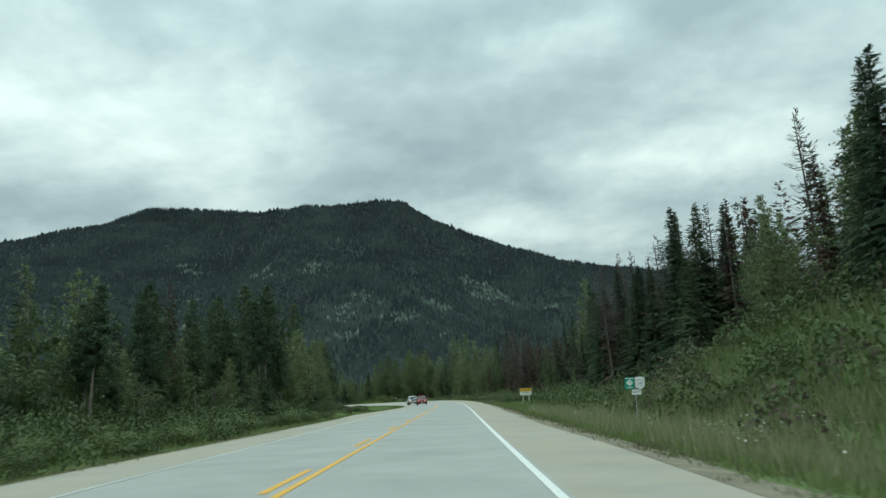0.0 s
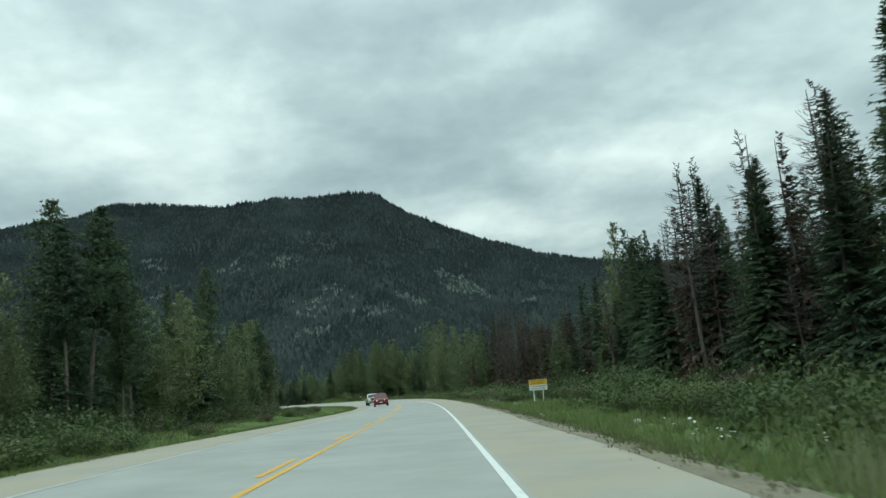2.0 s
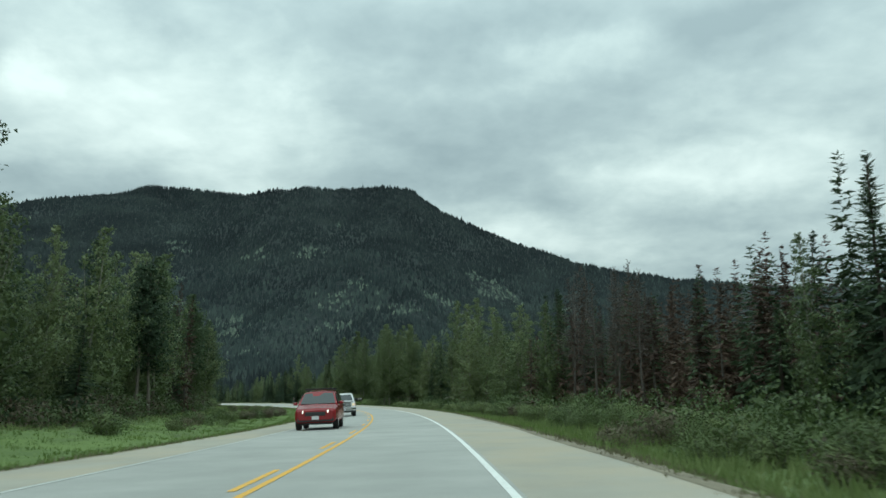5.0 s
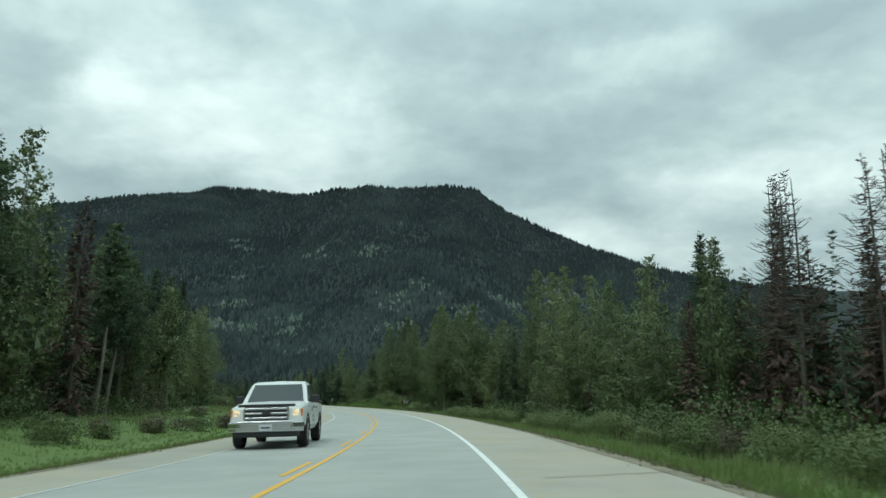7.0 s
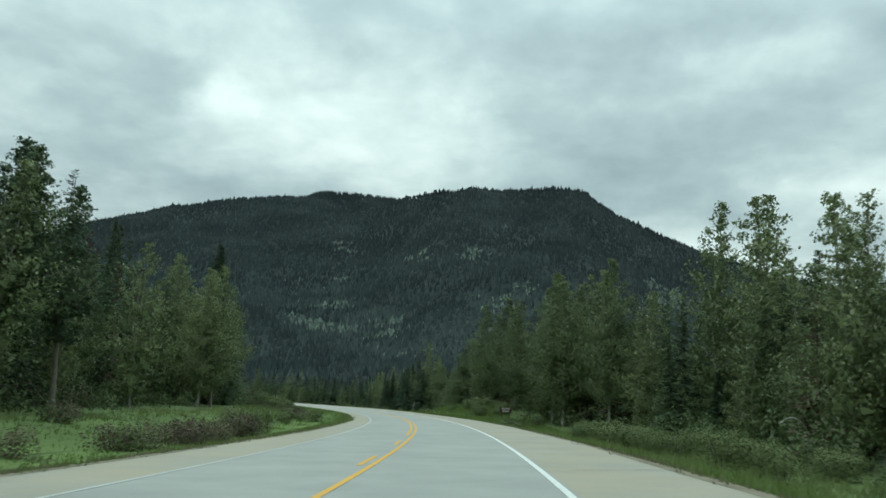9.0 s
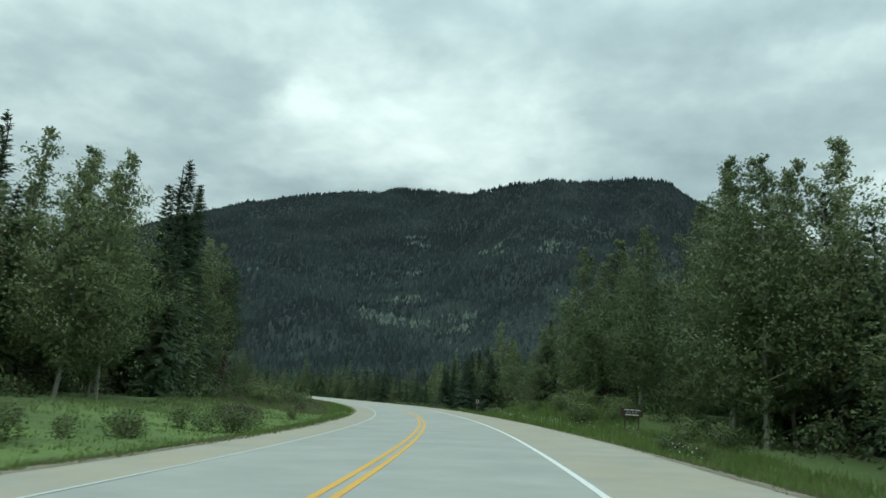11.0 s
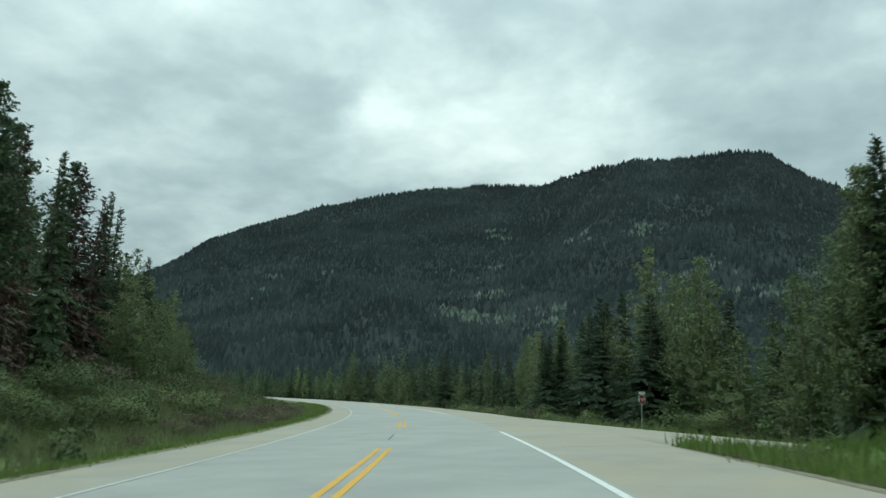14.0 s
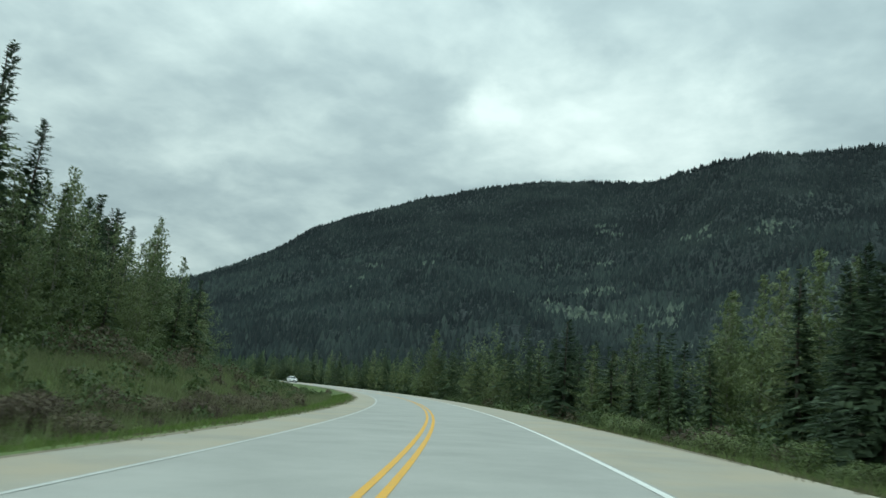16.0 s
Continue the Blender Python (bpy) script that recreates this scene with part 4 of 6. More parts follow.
for s, d, z in ((84, 26, 17), (104, 26, 18.8), (97, 22.3, 16.2), (70, 26, 17), (44, 24, 16.9), (92, 25, 17), (86, 27, 16), (112, 28, 18.8), (102, 26, 15.3), (118, 28, 16.6), (190, 23, 14.6), (202, 28.6, 18.3), (183, 23, 13.3), (187, 27, 15.5), (184, 27, 15.4), (177, 23, 13.2), (171, 23, 12.2), (198, 27, 16.8)):
    tall("dead", s, d, z)
for s, d, z in ((64, 26, 16), (101, 22.9, 14.1), (59, 26, 15), (74, 27, 15), (89, 26, 15.6), (121, 28, 15.2), (204, 30, 17), (184, 28, 13.6), (190, 29, 13.7), (98, 24, 12), (104, 24, 11.5), (83, 25, 12), (196, 25, 11.5), (176, 25, 11), (180, 27, 11.5), (174, 27, 11.5), (187, 25, 11), (192, 25, 11.5), (183, 26, 10.5)):
    tall("brown", s, d, z)
for s, d, z in ((42, 20, 11.2), (46, 21, 10), (133, 27.5, 20.3), (144, 22, 9.6), (257, 27.2, 21.1), (202, 24, 13.4), (216, 25, 15), (230, 30, 15.5), (250, 27.4, 19.7), (224, 24, 14.2), (240, 23.6, 7.8), (133, 24.2, 4.7),
                (256, 30.1, 21.8), (245, 30.5, 18.5), (244, 26, 13), (227, 20, 12.6), (228, 22, 13)):
    tall("aspen", s, d, z)
for s, d, z in ((260, 22, 13.1), (273, 27, 15.5), (268, 23.5, 12), (282, 22.5, 18.5), (400, 19.5, 9.4), (395, 19.2, 9.8), (375, 24.7, 16.8), (367, 23.8, 11.9), (312, 22, 18), (371, 26, 13.5), (355, 20.7, 11.6), (328, 21, 16.4), (322, 22, 14), (356, 21, 12), (364, 23, 11.6), (394, 22, 11.4), (497, 14, 13), (402, 20, 9.8), (388, 21, 8.4), (420, 20, 9), (384, 19, 8.9), (391, 19, 9.4), (386, 22.5, 10.8), (382, 23, 11.2), (374, 20, 9.6)):
    tall("aspen", s, d, z)
for s, d, z in ((94, -21, 14.5), (58, -21, 11), (47, -20, 9.6), (78, -22, 12.4), (96, -23, 17), (80, -21, 12), (76, -23, 12.5)):
    tall("pine", s, d, z)
for s, d, z in ((70, -15, 5), (62, -22, 10.5), (128, -24, 15), (160, -27, 18), (212, -26, 17), (204, -21, 6.4), (266, -28, 16.8), (308, -23.6, 19.2), (302, -36.7, 23.0),
                (397, -31.6, 23.6), (406, -32.1, 23.5), (388, -30, 19.5), (402, -28, 17.2), (409, -28, 13.8), (428, -32, 16.6), (438, -33, 17.8), (450, -34, 18)):
    tall("spruce", s, d, z)
for s, d, z in ((31, 21, 15), (33, 25, 16.5), (38, 27, 16), (40, 24.5, 14), (28, 23, 16), (47, 26, 13.5), (52, 24, 12), (30, 27, 17), (62, 22, 10), (66, 23, 11.5), (300, -21, 13), (312, -24, 15), (322, -23, 13), (238, -26, 12), (224, -25, 12)):
    tall("spruce", s, d, z)
for s, d, z in ((40, 19, 9.3), (44.5, 22.5, 10.6), (228, -20, 12), (241, -22, 9.5), (246, -23, 10.5), (333, -23, 12), (326, -22, 10)):
    tall("aspen", s, d, z)
for s, d, z in ((376, -29.4, 21.7), (367, -30.8, 22.3), (344, -22, 17.6), (212, -21, 15.1), (218, -22, 14.3), (190, -21, 16.3), (183, -20, 14.2), (100, -22, 17.4), (182, -21, 14), (194, -22, 15), (174, -23, 15), (232, -22, 14.3), (229, -20, 13.4), (237, -20.5, 13), (222, -22, 14), (157, -26, 21.9), (123, -27, 19.1), (66, -24, 12.8), (86, -24, 14), (109, -22, 13.8), (420, -30, 15.5), (444, -36, 18)):
    tall("pine", s, d, z)
for s, d, z in ((341, -23, 17.5), (352, -24, 17.3), (347, -23, 15), (225, -22, 13.2), (203, -20, 13), (351, -25, 15.9), (207, -22, 15.5), (200, -23, 12), (67, -22, 12.5), (215, -25, 16), (230, -27, 15), (247, -24, 12), (342, -23, 14.6), (370, -27, 19.8), (372, -26, 17.6), (295, -32, 13)):
    tall("brown", s, d, z)
for s, d, z in ((334, -23, 18.9), (222, -21, 11.5), (259, -23, 13.9), (219, 22, 12.8), (291, -23, 16), (186, -22, 16), (190, -23, 16.5), (178, -22, 14.5), (144, -26.5, 16.4), (118, -20, 12.8), (152, -21.4, 13), (131, -23, 13.6), (170, -22, 15), (165, -23, 14), (136, -19, 10), (198, -23, 17.8), (302, -29.8, 19.6), (305, -28.6, 18.2), (257, -33.3, 21.2), (285, -27, 17.4), (292, -29, 15), (342, -25, 20.5), (338, -25, 19.5), (370, -20, 7.4), (380, -22, 7.4), (419, -24, 8.2), (390, -21, 8.4)):
    tall("aspen", s, d, z)
for s, d, z in ((265, -32.5, 21.3), (440, -34, 18), (352, -28, 15)):
    tall("dead", s, d, z)
for s, d, z in ((388, -25, 10.5), (395, -24.5, 11.5), (402, -25, 12), (411, -26, 12.5), (421, -27, 12), (432, -28.5, 11.5), (446, -30, 11), (380, -25, 10)):
    tall("aspen", s, d, z)
for s, d, z in ((334, 18.5, 11.6), (337, 21, 12.7), (283, 19, 18.5), (287, 21, 19), (279, 21, 16.5), (291, 20, 18), (276, 18, 16.1), (262, 18.5, 16), (280, 18, 14.6), (309, 16.5, 17.4), (314, 20, 19.6), (296, 17.5, 16.6), (278, 23, 18.2), (306, 20, 15), (287, -21, 16.5), (283, -22, 15.5)):
    tall("near_aspen", s, d, z)


def crowded(s, d, gap):
    return any((s - a) ** 2 + (d - b) ** 2 < gap * gap for a, b in taken)


RIGHT_WOOD = ((-60, 24), (56, 22), (66, 24), (106, 24), (150, 21), (230, 20), (300, 19), (330, 20), (400, 15), (450, 12.5), (720, 12))
LEFT_WOOD = ((-60, -20), (60, -19), (150, -20), (210, -23), (250, -25), (290, -29), (306, -22), (345, -24), (400, -24), (470, -26), (720, -28))
MIX = {1: ((-99, "spruce brown spruce dead brown aspen"), (150, "brown dead brown spruce dead"), (200, "aspen aspen spruce aspen brown"), (330, "spruce aspen spruce aspen pine"), (450, "spruce aspen spruce pine")),
       -1: ((-99, "aspen pine aspen spruce pine"), (110, "aspen spruce aspen spruce"), (200, "brown spruce aspen spruce pine"), (300, "spruce aspen spruce brown"), (372, "aspen spruce aspen aspen spruce"))}
behind_trees = {}
BACK = {"spruce": "spruce_back", "brown": "brown_back", "aspen": "aspen_back", "pine": "spruce_back", "dead": "brown_back"}
# how high the wood stands behind its edge, along the road
RIGHT_TOP = ((-20, 14), (50, 16), (100, 16.5), (130, 14.5), (150, 12), (200, 12.5), (240, 13), (300, 13.5), (325, 14), (350, 11), (380, 9), (420, 8.5), (720, 9.5))
LEFT_TOP = ((-20, 11.5), (50, 12), (95, 14), (130, 13), (165, 14), (200, 14.5), (250, 13), (300, 16), (345, 16), (365, 15), (400, 16), (450, 16), (720, 14))
for side, edge, tops in ((1, RIGHT_WOOD, RIGHT_TOP), (-1, LEFT_WOOD, LEFT_TOP)):
    for row, (back, gap, share, lo, hi) in enumerate(((0.3, 3.2, 0.85, 0.40, 0.80), (4.0, 3.4, 0.9, 0.75, 1.0), (8.0, 3.6, 0.9, 0.85, 1.06), (14.0, 5.0, 0.25, 0.9, 1.1))):
        s = -8.0 if side > 0 else 20.0
        while s < (470, 560, 480, 440)[row]:
            s += gap * grow.uniform(0.7, 1.4) * (1.0 if s < 460 else 1.5)
            d = float(np.interp(s, *zip(*edge))) + side * (back + grow.uniform(-0.6, 2.6))
            if grow.random() > share or crowded(s, d, 2.0) or (side > 0 and 292 < s < 330 and d < 23):
                continue
            kinds = [k for a, k in MIX[side] if s >= a][-1].split()
            kind = kinds[grow.randrange(len(kinds))]
            hgt = float(np.interp(s, *zip(*tops))) * grow.uniform(lo, hi)
            taken.append((s, d))
            if row > 0 or s > 300:
                kind = BACK[kind]
            if row > 1 and kind == "aspen_back":
                kind = "spruce_back"
            if row < 2:
                plant(kind, s, d, hgt, OWN[kind], grow.uniform(0.85, 1.2) * (1.25 if row == 0 else 1.0) * (1.35 if hgt < 11 and kind in ("spruce", "spruce_back") else 1.0))
            else:
                behind_trees.setdefault(kind, []).append((s, d, hgt / OWN[kind], grow.uniform(0, 6.28), grow.randrange(len(STOCK[kind]))))
for k in range(90):
    s, d = grow.uniform(48, 150), grow.uniform(27.5, 38)
    kind = ("spruce_back", "brown_back", "spruce_back")[k % 3]
    behind_trees.setdefault(kind, []).append((s, d, grow.uniform(13.5, 17) / SPRUCE_H, grow.uniform(0, 6.28), grow.randrange(3)))
for k in range(150):
    s, d = grow.uniform(150, 262), grow.uniform(25, 37)
    kind = "brown_back" if s < 208 and k % 3 else "spruce_back"
    behind_trees.setdefault(kind, []).append((s, d, grow.uniform(10, 13.5) / SPRUCE_H, grow.uniform(0, 6.28), grow.randrange(3)))
for k in range(70):
    s, d = grow.uniform(150, 310), -grow.uniform(26, 36)
    kind = ("spruce_back", "brown_back", "aspen_back", "spruce_back")[k % 4 if k < 16 else k % 2]
    behind_trees.setdefault(kind, []).append((s, d, grow.uniform(12, 16) / OWN[kind], grow.uniform(0, 6.28), grow.randrange(3)))
for k in range(70):
    s, d = grow.uniform(262, 345), grow.uniform(22, 31)
    kind = ("spruce_back", "aspen_back", "spruce_back")[k % 3]
    behind_trees.setdefault(kind, []).append((s, d, grow.uniform(11, 15) / OWN[kind], grow.uniform(0, 6.28), grow.randrange(3)))
for k in range(190):
    s = grow.uniform(440, 640)
    d = float(np.interp(s, *zip(*RIGHT_WOOD))) + 14 * grow.random() ** 1.5
    kind = ("spruce_back", "aspen_back", "spruce_back", "aspen_back", "spruce_back")[k % 5]
    behind_trees.setdefault(kind, []).append((s, d, grow.uniform(4.5, 11.5) / OWN[kind], grow.uniform(0, 6.28), grow.randrange(3)))
for kind, label in (("spruce_back", "dark spruces deeper in the roadside forest"), ("brown_back", "brown dying conifers deeper in the forest"), ("aspen_back", "green aspens deeper in the roadside wood")):
    chunks, shades, models = [], [], []
    for ob in STOCK[kind]:
        me = [o for o in ob.children if o.name.startswith("crown")][0].data
        co = np.empty(len(me.vertices) * 3)
        me.vertices.foreach_get("co", co)
        keep = np.repeat(np.random.default_rng(3).random(len(co) // 9) < (0.3 if kind == "aspen_back" else 0.55), 3)
        models.append((co.reshape(-1, 3)[keep], me.materials[0], SHADES[me.name][keep]))
    for s, d, k, turn, pick in behind_trees.get(kind, []):
        co = models[pick][0] * (k * (1.85 if k < 0.62 else 1.0), k * (1.85 if k < 0.62 else 1.0), k)
        x, y = place(s, d)
        chunks.append(np.stack([x + co[:, 0] * math.cos(turn) - co[:, 1] * math.sin(turn), y + co[:, 0] * math.sin(turn) + co[:, 1] * math.cos(turn), verge(s, d) + co[:, 2]], -1))
        no = models[pick][2]
        shades.append(np.stack([no[:, 0] * math.cos(turn) - no[:, 1] * math.sin(turn), no[:, 0] * math.sin(turn) + no[:, 1] * math.cos(turn), no[:, 2]], -1))
    co = np.concatenate(chunks)
    me = mesh_from("forest_behind", co, np.arange(len(co)).reshape(-1, 3), [models[0][1]], smooth=True)
    me.normals_split_custom_set_from_vertices(np.concatenate(shades).tolist())
    tagged(new("forest_behind", me), label, "forest", kind="stuff")

# bushes: the nearest as things, the thicket behind them joined
count = {"bush": 0, "dry": 0}
thicket = {"bush": [], "dry": []}
for side, edge, wood in ((1, right_edge, RIGHT_WOOD), (-1, left_edge, LEFT_WOOD)):
    for k in range(600):
        s = grow.uniform(4, 470)
        e, w = float(edge(s)), float(np.interp(s, *zip(*wood)))
        f = grow.random() ** 0.8
        d = e + side * 2.4 + (w + side * 2.5 - e - side * 2.4) * f
        if side < 0 and 46 < s < 312 and f < (0.62 if s > 84 else 0.42) and grow.random() < 0.98:
            continue
        if side > 0 and 300 < s < 362 and abs(s - (338 - (d - 6) * 1.25)) < 9:
            continue
        if side > 0 and s < 130 and (f < 0.15 or d < e + (5.0 if s > 40 else 3.0)):
            continue
        if side > 0 and 136 < s < 262 and (d < e + 5.5 or grow.random() < 0.45):
            continue
        if crowded(s, d, 0.7) or (side > 0 and (100 < s < 122 and 8 < d < 15 or 24 < s < 38 and d < 11.5 or 258 < s < 318 and d < 17)):
            continue
        if side > 0 and 58 < s < 112 and 2.2 + (s - 10) * 0.1 - 1.2 < d < 2.2 + (s - 43) * 0.16 + 1.2:
            continue
        kind = "dry" if grow.random() < (0.30 if side < 0 and s > 180 else 0.12) else "bush"
        hgt = grow.uniform(0.6, 1.3) + 1.5 * f * grow.random()
        if side < 0 and s > 180 and f < 0.5:
            hgt *= 0.65
        if side > 0 and s < 64:
            hgt *= 0.75
        if f < 0.55 and s < 400 and count[kind] < (120 if kind == "bush" else 70):
            count[kind] += 1
            plant("near_bush" if kind == "bush" and side > 0 and f < 0.4 else kind, s, d, hgt, OWN[kind], grow.uniform(0.9, 1.5))
        else:
            thicket[kind].append((s, d, hgt))
for s0, d0, n in ((150, -14, 3), (163, -13.5, 3), (172, -13.5, 4), (182, -13, 3), (189, -12.8, 3), (197, -12.6, 3), (204, -12, 3), (212, -11.5, 3), (222, -10, 3), (229, -9.2, 5), (236, -9, 5),
                  (246, -12, 3), (255, -11.5, 3), (263, -11, 3), (271, -9.8, 3), (278, -9.4, 2), (285, -11.5, 2), (292, -12, 2), (299, -9, 1), (100, -14.5, 2), (127, -14, 2)):
    for k in range(n):
        kind = "dry" if grow.random() < (0.8 if 218 < s0 < 240 else 0.3) else "bush"
        plant(kind, s0 + grow.gauss(0, 1.5), d0 + grow.gauss(0, 0.5), grow.uniform(0.8, 1.4), OWN[kind], grow.uniform(1.0, 1.4))
for s0, d0, n in ((266, 10.5, 3), (291, 14.5, 4), (294, 12.5, 3), (299, 12, 3), (306, 13, 3), (268, 11, 2), (272, 14, 3), (291, 12, 2), (296, 16, 3), (303, 15.5, 3), (44, 10, 2), (46.5, 10.8, 3), (50, 11, 3), (54, 11.5, 3), (58, 12, 3), (69, 11, 3), (74, 12, 3), (79, 11.5, 3), (84, 12, 3), (90, 13, 3), (95, 13.5, 2), (66, 14, 3), (87, 15, 3), (78, 15.5, 3), (71, 16.5, 3),
                  (122, 11.5, 3), (128, 11, 3), (133, 12, 3), (126, 14, 3)):
    for k in range(n):
        plant("near_bush" if k % 2 else "bush", s0 + grow.gauss(0, 1.2), d0 + grow.gauss(0, 0.7) + (2.0 if s0 < 100 else 0), grow.uniform(0.8, 1.7), OWN["bush"], grow.uniform(0.9, 1.3))
for k in range(26):
    s = 318 + k * 1.3
    plant("near_bush", s, float(left_edge(s)) - grow.uniform(6.5, 12), grow.uniform(1.1, 2.1), OWN["bush"], grow.uniform(1.0, 1.4))
for k in range(54):
    s = 338 + k * 1.5
    plant("dry", s, float(left_edge(s)) - grow.uniform(4.2, 6.6), grow.uniform(0.45, 0.95), OWN["dry"], grow.uniform(1.0, 1.5))
for k in range(56):
    s = grow.uniform(350, 402)
    plant("dry", s, float(left_edge(s)) - grow.uniform(3.0, 6.5), grow.uniform(0.5, 1.0), OWN["dry"], grow.uniform(1.1, 1.6))
for k in range(46):
    s = 8 + k * 1.75 + grow.gauss(0, 0.6)
    plant("near_bush" if k % 2 else "bush", s, float(left_edge(s)) - grow.uniform(0, 4.5) - (5.0 if s < 40 else 7.0), grow.uniform(0.9, 1.6), OWN["bush"], grow.uniform(1.0, 1.5))
for k in range(120):
    s = grow.uniform(8, 92)
    thicket["bush"].append((s, float(left_edge(s)) - grow.uniform(8.5, 15), grow.uniform(1.0, 2.2)))
for k in range(200):
    s = grow.uniform(84, 300)
    d = float(np.interp(s, *zip(*LEFT_WOOD))) + grow.uniform(-2, 2.2)
    thicket["bush" if grow.random() < 0.75 else "dry"].append((s, d, grow.uniform(0.9, 2.1)))
for k in range(140):
    s, d = grow.uniform(6, 66), grow.uniform(9.5, 26)
    thicket["bush" if grow.random() < 0.88 else "dry"].append((s, d, grow.uniform(0.8, 2.0)))
for k in range(170):
    s = grow.uniform(312, 462)
    d = float(left_edge(s)) - grow.uniform(5.0 if s > 324 else 8.0, 17)
    thicket["bush" if grow.random() < 0.7 else "dry"].append((s, d, grow.uniform(0.45, 1.0)))
for k in range(60):
    s = 136 + k * 2.05 + grow.gauss(0, 0.6)
    plant("near_bush", s, float(right_edge(s)) + grow.uniform(5.6, 8.6), grow.uniform(1.1, 1.9), OWN["bush"], grow.uniform(0.9, 1.25))
for k in range(70):
    s = grow.uniform(136, 258)
    thicket["bush"].append((s, float(right_edge(s)) + grow.uniform(8.5, 14), grow.uniform(1.4, 2.4)))
for k in range(90):
    s = grow.uniform(60, 136)
    d = float(right_edge(s)) + grow.uniform(6.5, 17)
    if not 98 < s < 124 or d > 16:
        thicket["bush"].append((s, d, grow.uniform(0.9, 2.3)))
for kind, mat, label in (("bush", SHRUB_LEAF, "thicket of green bushes along the forest edge"), ("dry", DRY_LEAF, "scattered brownish bushes along the forest edge")):
    g = np.random.default_rng(5)
    t = np.array(thicket[kind])
    per = 165
    x, y = place(t[:, 0], t[:, 1])
    base = np.repeat(np.stack([x, y, verge(t[:, 0], t[:, 1])], -1), per, 0)
    hh = np.repeat(t[:, 2], per)
    f = g.random(len(hh))
    a = g.uniform(0, 6.283, len(hh))
    rr = hh * 0.85 * np.sqrt(1 - (f * 0.95) ** 2) * g.random(len(hh)) ** 0.25 * (1 + 0.22 * np.sin(3 * a + hh * 9))
    p = base + np.stack([rr * np.cos(a), rr * np.sin(a), f * hh * (1 + 0.2 * np.sin(5 * a))], -1)
    way = unit(g.normal(0, 1, p.shape))
    ln = 0.20 * g.uniform(0.6, 1.3, len(p))
    side = unit(np.cross(way, g.normal(0, 1, p.shape)))
    tagged(new("roadside_thicket", tuft_mesh("roadside_thicket", p - way * ln[:, None] * 0.5, p + way * ln[:, None] * 0.5, ln * 0.36, side, [mat], unit(p - base - np.array([0, 0, 0.3])) + (0, 0, 0.45) + g.normal(0, 0.16, p.shape))), label, "bushes", kind="stuff")

for models in STOCK.values():
    for ob in models:
        if ob.name not in used:
            for o in (*ob.children_recursive, ob):
                bpy.data.objects.remove(o)

# ------------------------------------------------------------------ joined woods behind
rng = np.random.default_rng(11)


def strip_points(n, s0, s1, d0, d1):
    s, d = rng.uniform(s0, s1, n), rng.uniform(d0, d1, n)
    x, y = place(s, d)
    return x, y, verge(s, d), s, d


for nm, n, s0, s1, d0, d1, lo, hi, mat, lab, tiers, wide in (
        ("deep_spruce_forest", 700, -40, 470, 38, 85, 9, 14, NEEDLE, "dark spruce forest behind the first trees", 6, 0.15),
        ("deep_spruce_forest", 800, 10, 470, -85, -42, 9, 15, NEEDLE, "dark spruce forest behind the first trees", 6, 0.15),
        ("far_roadside_forest", 300, 540, 716, 20, 60, 4, 11, NEEDLE, "young spruces along the far bend of the road", 6, 0.25),
        ("far_inner_forest", 500, 480, 716, -70, -30, 7, 15, NEEDLE, "dark forest inside the far bend of the road", 6, 0.2)):
    x, y, z, s, d = strip_points(n, s0, s1, d0, d1)
    h = rng.uniform(lo, hi, n)
    cone_woods(nm, x, y, z - 0.5, h, h * rng.uniform(wide * 0.8, wide * 1.25, n), mat, lab, tiers, 8)
x, y, b, r = scatter_far(5600, -28, 62, 330, 760)
far_from_road = np.ones(len(x), bool)
for sx in range(-60, 720, 20):
    cx, cy = place(sx, 0)
    far_from_road &= np.hypot(x - cx, y - cy) > 62
x, y = x[far_from_road], y[far_from_road]
h = rng.uniform(8, 15, len(x))
cone_woods("valley_forest", x, y, far_land(x, y) - 0.5, h, h * rng.uniform(0.15, 0.24, len(x)), FAR_SHADED_NEEDLE, "conifer forest on the valley floor", 3, 6, canopy=0.4)

# ------------------------------------------------------------------ grass and flowers


def blades(name, s, d, hgt, wid, mat, label, per=4, spread=0.12, category="grass"):
    n = len(s)
    s, d, hgt = np.repeat(s, per), np.repeat(d, per), np.repeat(hgt, per) * rng.uniform(0.6, 1.2, n * per)
    d = d + rng.normal(0, spread, n * per)
    s = s + rng.normal(0, spread, n * per)
    x, y = place(s, d)
    z = verge(s, d) - 0.03
    a = rng.uniform(0, 6.28, n * per)
    lx, ly = rng.normal(0, 0.25, n * per) * hgt, rng.normal(0, 0.25, n * per) * hgt
    cx, cy = np.cos(a) * wid, np.sin(a) * wid
    v = np.stack([np.stack([x - cx, y - cy, z], -1), np.stack([x + cx, y + cy, z], -1), np.stack([x + lx + cx * 0.3, y + ly + cy * 0.3, z + hgt], -1)], 1).reshape(-1, 3)
    f = np.arange(n * per * 3).reshape(-1, 3)
    return tagged(new(name, mesh_from(name, v, f, [mat])), label, category, kind="stuff")


def band(n, s0, s1, side, near, far, power=1.4):
    s = rng.uniform(s0, s1, n)
    e = right_edge(s) if side > 0 else left_edge(s)
    return s, e + side * (near + (far - near) * rng.random(n) ** power)


s, d = band(25000, 2, 430, 1, -0.05, 9.0)


def off_side_road(s, d):
    """Where grass may grow: not on the side road's mouth."""
    off, e = s - (338 - (d - 6) * 1.25), np.exp(-(d - 6) / 3)
    return ~((s > 296) & (s < 364) & (off > -(5.1 + 16 * np.exp(-(d - 6) / 2.0))) & (off < 6 + 12.5 * e))


